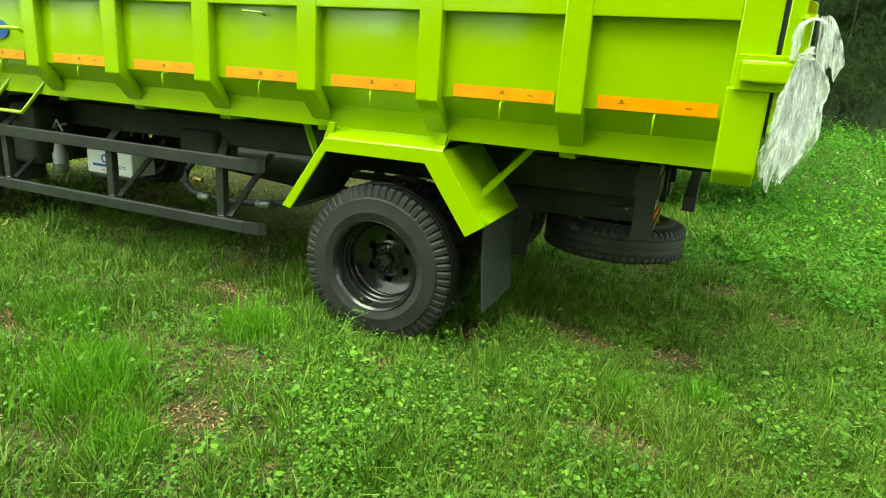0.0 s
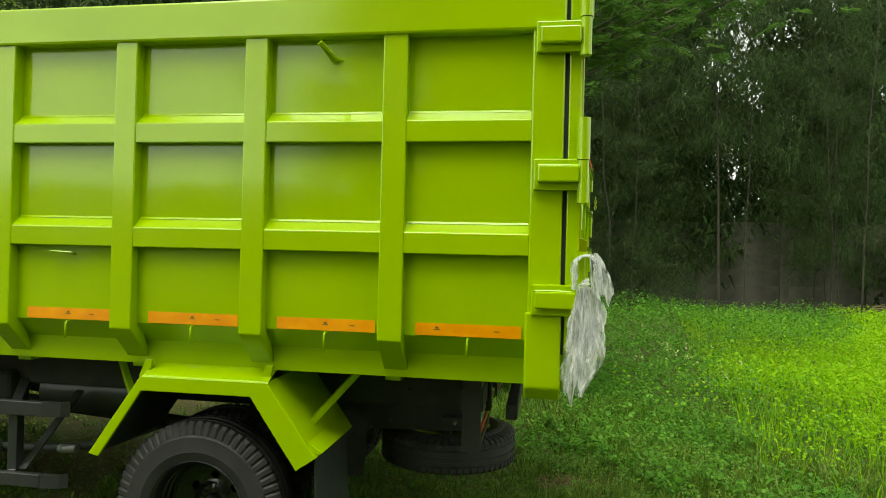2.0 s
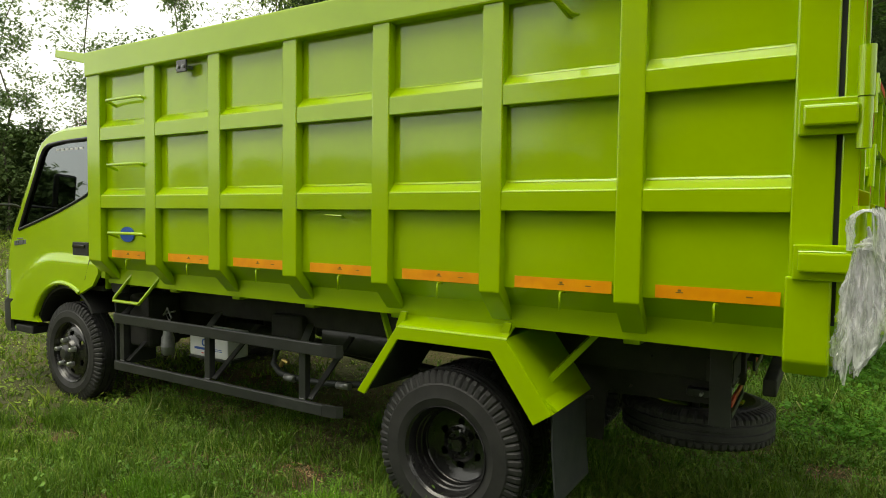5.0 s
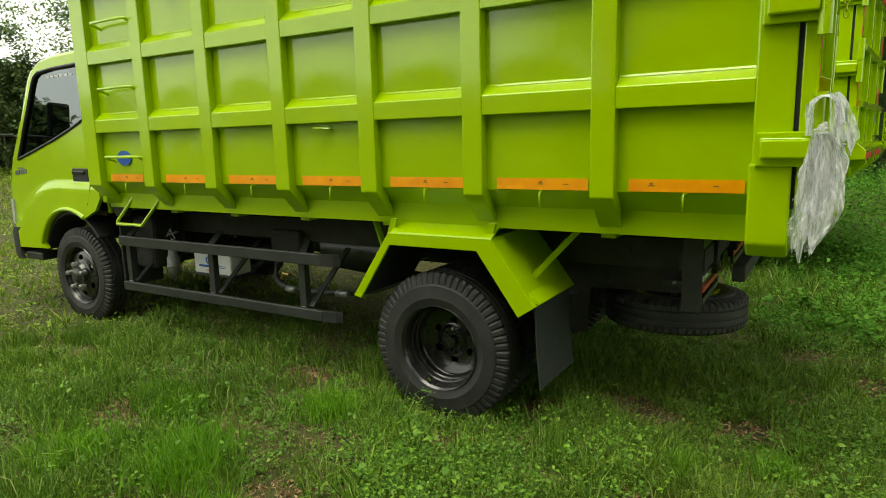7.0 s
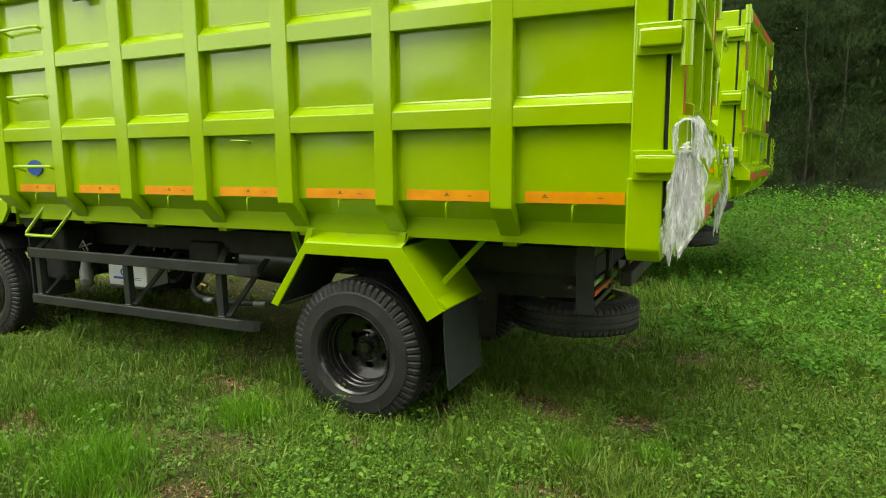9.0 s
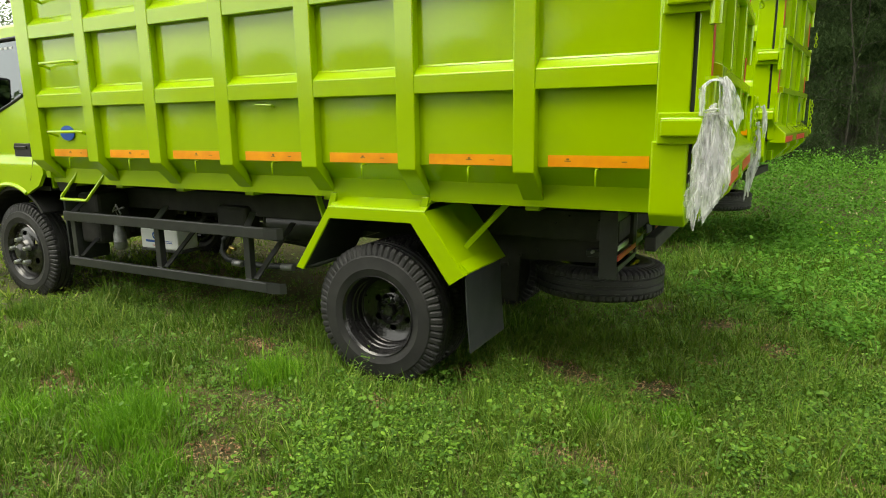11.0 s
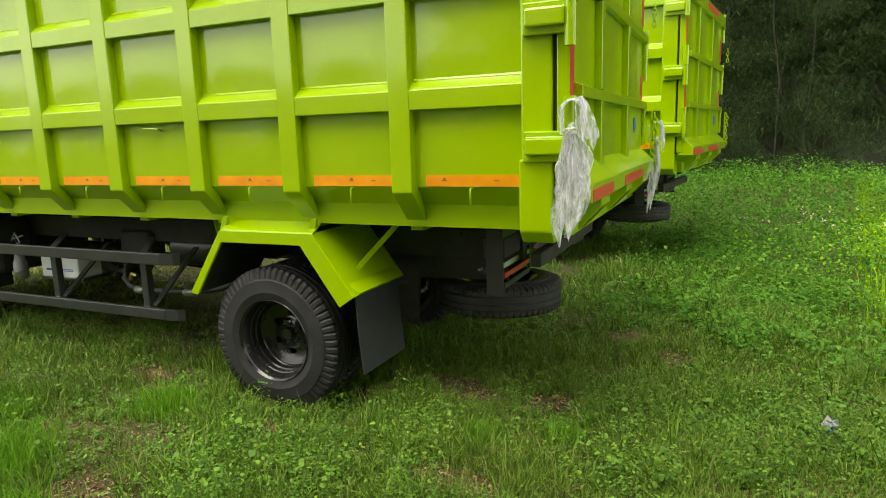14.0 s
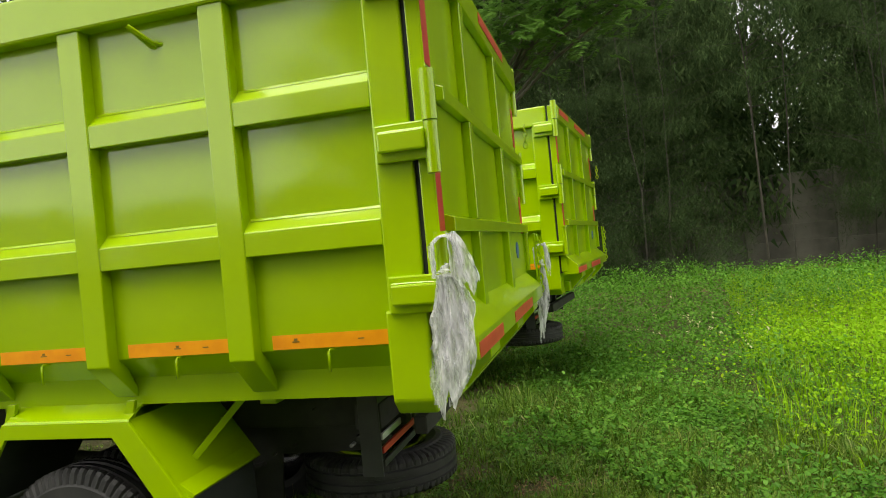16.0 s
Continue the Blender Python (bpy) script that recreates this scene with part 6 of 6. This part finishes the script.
leaf_carpet("clover", 8500, (-0.6, 4.5, 3.0, 7.0), 0.0145, 0.060, CLOVER, "green leafy weeds", 0.9, 0.36, 9, 2.0)
leaf_carpet("clover", 13000, (-14.0, -4.0, -1.0, 9.0), 0.016, 0.030, LAWN, "green leafy weeds in the short grass", 1.2, 0.42, 7, 1.0)
leaf_carpet("clover", 17000, (-4.8, 3.0, 0.8, 4.6), 0.0090, 0.020, CLOVER, "fine low green ground cover", 2.9, 0.22, 6, 7.0)
leaf_carpet("clover", 3600, (-1.4, 0.8, 2.9, 5.2), 0.0105, 0.045, CLOVER, "low green weeds growing under the tail of the truck", 1.9, 0.15, 8, 5.0)
leaf_carpet("clover", 5200, (0.4, 3.2, 5.4, 10.5), 0.017, 0.11, DEEP, "leafy weeds behind the trucks in a shaded deep green", 1.4, 0.20, 7, 6.0)
field_weeds()
litter()
back_wall()
frond_tree()

feathery = "dark feathery tree with drooping foliage and thin pale stems"
kinds = [needle_tree(31, 13.0, feathery, 78, (0.125, 0.011), 0.125, low=0.02), needle_tree(32, 14.5, feathery, 78, (0.125, 0.011), 0.125, low=0.025), needle_tree(33, 14.0, feathery, 38, (0.20, 0.026), 0.21), needle_tree(34, 13.5, feathery, 38, (0.36, 0.11), 0.28), needle_tree(35, 13.5, feathery, 78, (0.125, 0.011), 0.125, low=0.11), needle_tree(36, 13.5, feathery, 60, (0.16, 0.02), 0.125, low=0.285)]
rng = random.Random(5)
placed = set()
for row, (y, step, x0, x1) in enumerate(((17.9, 2.4, -12.5, 10.0), (19.3, 2.3, -17.0, 11.0), (22.6, 1.7, -17.0, 15.0))):
    x, n = x0, 0
    while x < x1:
        at = (x, y + rng.uniform(-0.5, 0.5))
        m = Matrix.LocRotScale((*at, float(ground_z(*at)) - 0.05), Euler((0, 0, rng.uniform(0, 6.28))), (1, 1, rng.uniform(0.85, 1.15)))
        x += step * rng.uniform(0.75, 1.25)
        if (row == 1 and 5.2 < at[0] < 6.6) or (row == 2 and 6.3 < at[0] < 7.5):
            continue
        kind = n % 2 if row == 0 else row + 1
        if at[0] < -3.0:
            kind = 3
        if row < 2 and 4.2 < at[0] < 9.0:
            kind = 5 if 4.9 < at[0] < 6.2 else 4
        n += 1
        if kind in placed:
            copy_thing(kinds[kind], m)
        else:
            kinds[kind].matrix_basis = m
            placed.add(kind)

belt = "hedge and trees beyond the field"
shrubs = [leafy_tree("shrub", 41 + k, 4.4 + 0.7 * k, 0.25, 2.1, BROAD, "dense dark green shrub at the field's edge", belt, 200, 81, 0.21, 0.06) for k in range(2)]
coarse = leafy_tree("shrub", 44, 5.0, 0.25, 2.2, BROAD, "dense dark green shrub at the field's edge", belt, 140, 36, 0.50, 0.08)
shade = leafy_tree("tree", 45, 10.0, 1.6, 3.3, NEEDLE, "unseen dark green tree behind the camera, added for shade", belt, 170, 66, 0.33, 0.14)
russet = leafy_tree("shrub", 47, 5.2, 2.6, 1.0, RUSSET, "russet-leaved shrub among the green", belt, 60, 36, 0.13, 0.06)
slim = [leafy_tree("tree", 51 + k, 10.5 + k, 4.6, 1.6, BROAD, "slim tree with a thin airy crown", belt, 70, 75, 0.14, 0.05) for k in range(2)]


def put(first, used, x, y, turn, size=1.0):
    m = Matrix.LocRotScale((x, y, float(ground_z(x, y)) - 0.05), Euler((0, 0, turn)), (size, size, size))
    if first in used:
        copy_thing(first, m)
    else:
        first.matrix_basis = m
        used.append(first)


used = []
for k in range(10):
    a, r = radians(142 + 5.2 * k), rng.uniform(23.5, 26.5)
    put(shrubs[k % 2], used, r * math.cos(a), 1.5 + r * math.sin(a), rng.uniform(0, 6), rng.uniform(0.85, 1.15) * 0.86)
# a closed belt of unseen trees, added for paint reflections; the tallest shade the rear
for k in range(24):
    a, r = radians(197 + 6.3 * k), rng.uniform(24.0, 26.0)
    put(coarse, used, r * math.cos(a), 1.5 + r * math.sin(a), rng.uniform(0, 6), rng.uniform(0.92, 1.12) * (0.74 if k < 3 else 0.98 if k < 10 else 1.9))
for k in range(9):
    a, r = radians(140 + 6.0 * k), rng.uniform(28.0, 29.5)
    put(coarse, used, r * math.cos(a), 1.5 + r * math.sin(a), rng.uniform(0, 6), 0.90)
put(russet, used, -20.5, 12.4, 0.5)
for k, (x, y) in enumerate(((-23.5, 10.6), (-22.5, 12.9), (-24.5, 7.2), (-21.0, 15.5), (-18.5, 17.2), (-16.0, 19.5), (-26, 2))):
    put(slim[k % 2], used, x, y, 0.9 * k, 0.9 + 0.05 * (k % 4))
# unseen trees behind the camera, added to darken the rear of the side wall
for k, (x, y) in enumerate(((-2.9, -9.0), (1.3, -6.5), (4.9, -7.6))):
    put(shade, used, x, y, 1.7 * k, (0.95, 1.35, 1.2)[k])
put(leafy_tree("tree", 58, 11.5, 3.0, 1.9, BAMBOO, "pale yellow-green bamboo-like tree", belt, 90, 54, 0.12, 0.05), used, -15.6, 15.2, 0.4)


def debris():
    """Dead boughs heaped by the wall, and a rusty sheet standing behind them."""
    rng = random.Random(9)
    x0, y0 = 8.6, 18.4
    heap = part("brushwood", rodded([(x0 - 0.9, y0, float(ground_z(x0 - 0.9, y0)) + 0.05), (x0, y0 + 0.1, float(ground_z(x0, y0)) + 0.25), (x0 + 0.9, y0 + 0.3, float(ground_z(x0 + 0.9, y0)) + 0.2)], 0.03, 6, taper=0.01), DRY, None)
    for k in range(16):
        a, ln = rng.uniform(-0.5, 0.5), rng.uniform(0.6, 1.5)
        p = Vector((x0 + rng.uniform(-0.7, 0.9), y0 + rng.uniform(-0.4, 0.4), 0))
        p.z = float(ground_z(p.x, p.y)) + rng.uniform(0.02, 0.35)
        q = p + Vector((math.cos(a) * ln, math.sin(a) * ln, rng.uniform(-0.1, 0.35)))
        part("bough", rodded([p, (p + q) / 2 + Vector((0, 0, 0.05)), q], rng.uniform(0.012, 0.028), 6, taper=0.005), DRY, heap)
    tagged(heap, "heap of dry dead boughs by the wall", "brushwood")
    z = float(ground_z(10.1, 19.6))
    sheet = part("rusty_sheet", boxed(9.85, 10.35, 19.58, 19.62, z - 0.05, z + 1.35, bevel=0.008), RUST, None)
    for k in range(3):
        part("rib", boxed(9.92 + 0.16 * k, 9.95 + 0.16 * k, 19.565, 19.582, z, z + 1.3, bevel=0.003), RUST, sheet)
    tagged(sheet, "rust-brown steel sheet standing by the wall", "metal sheet")


debris()
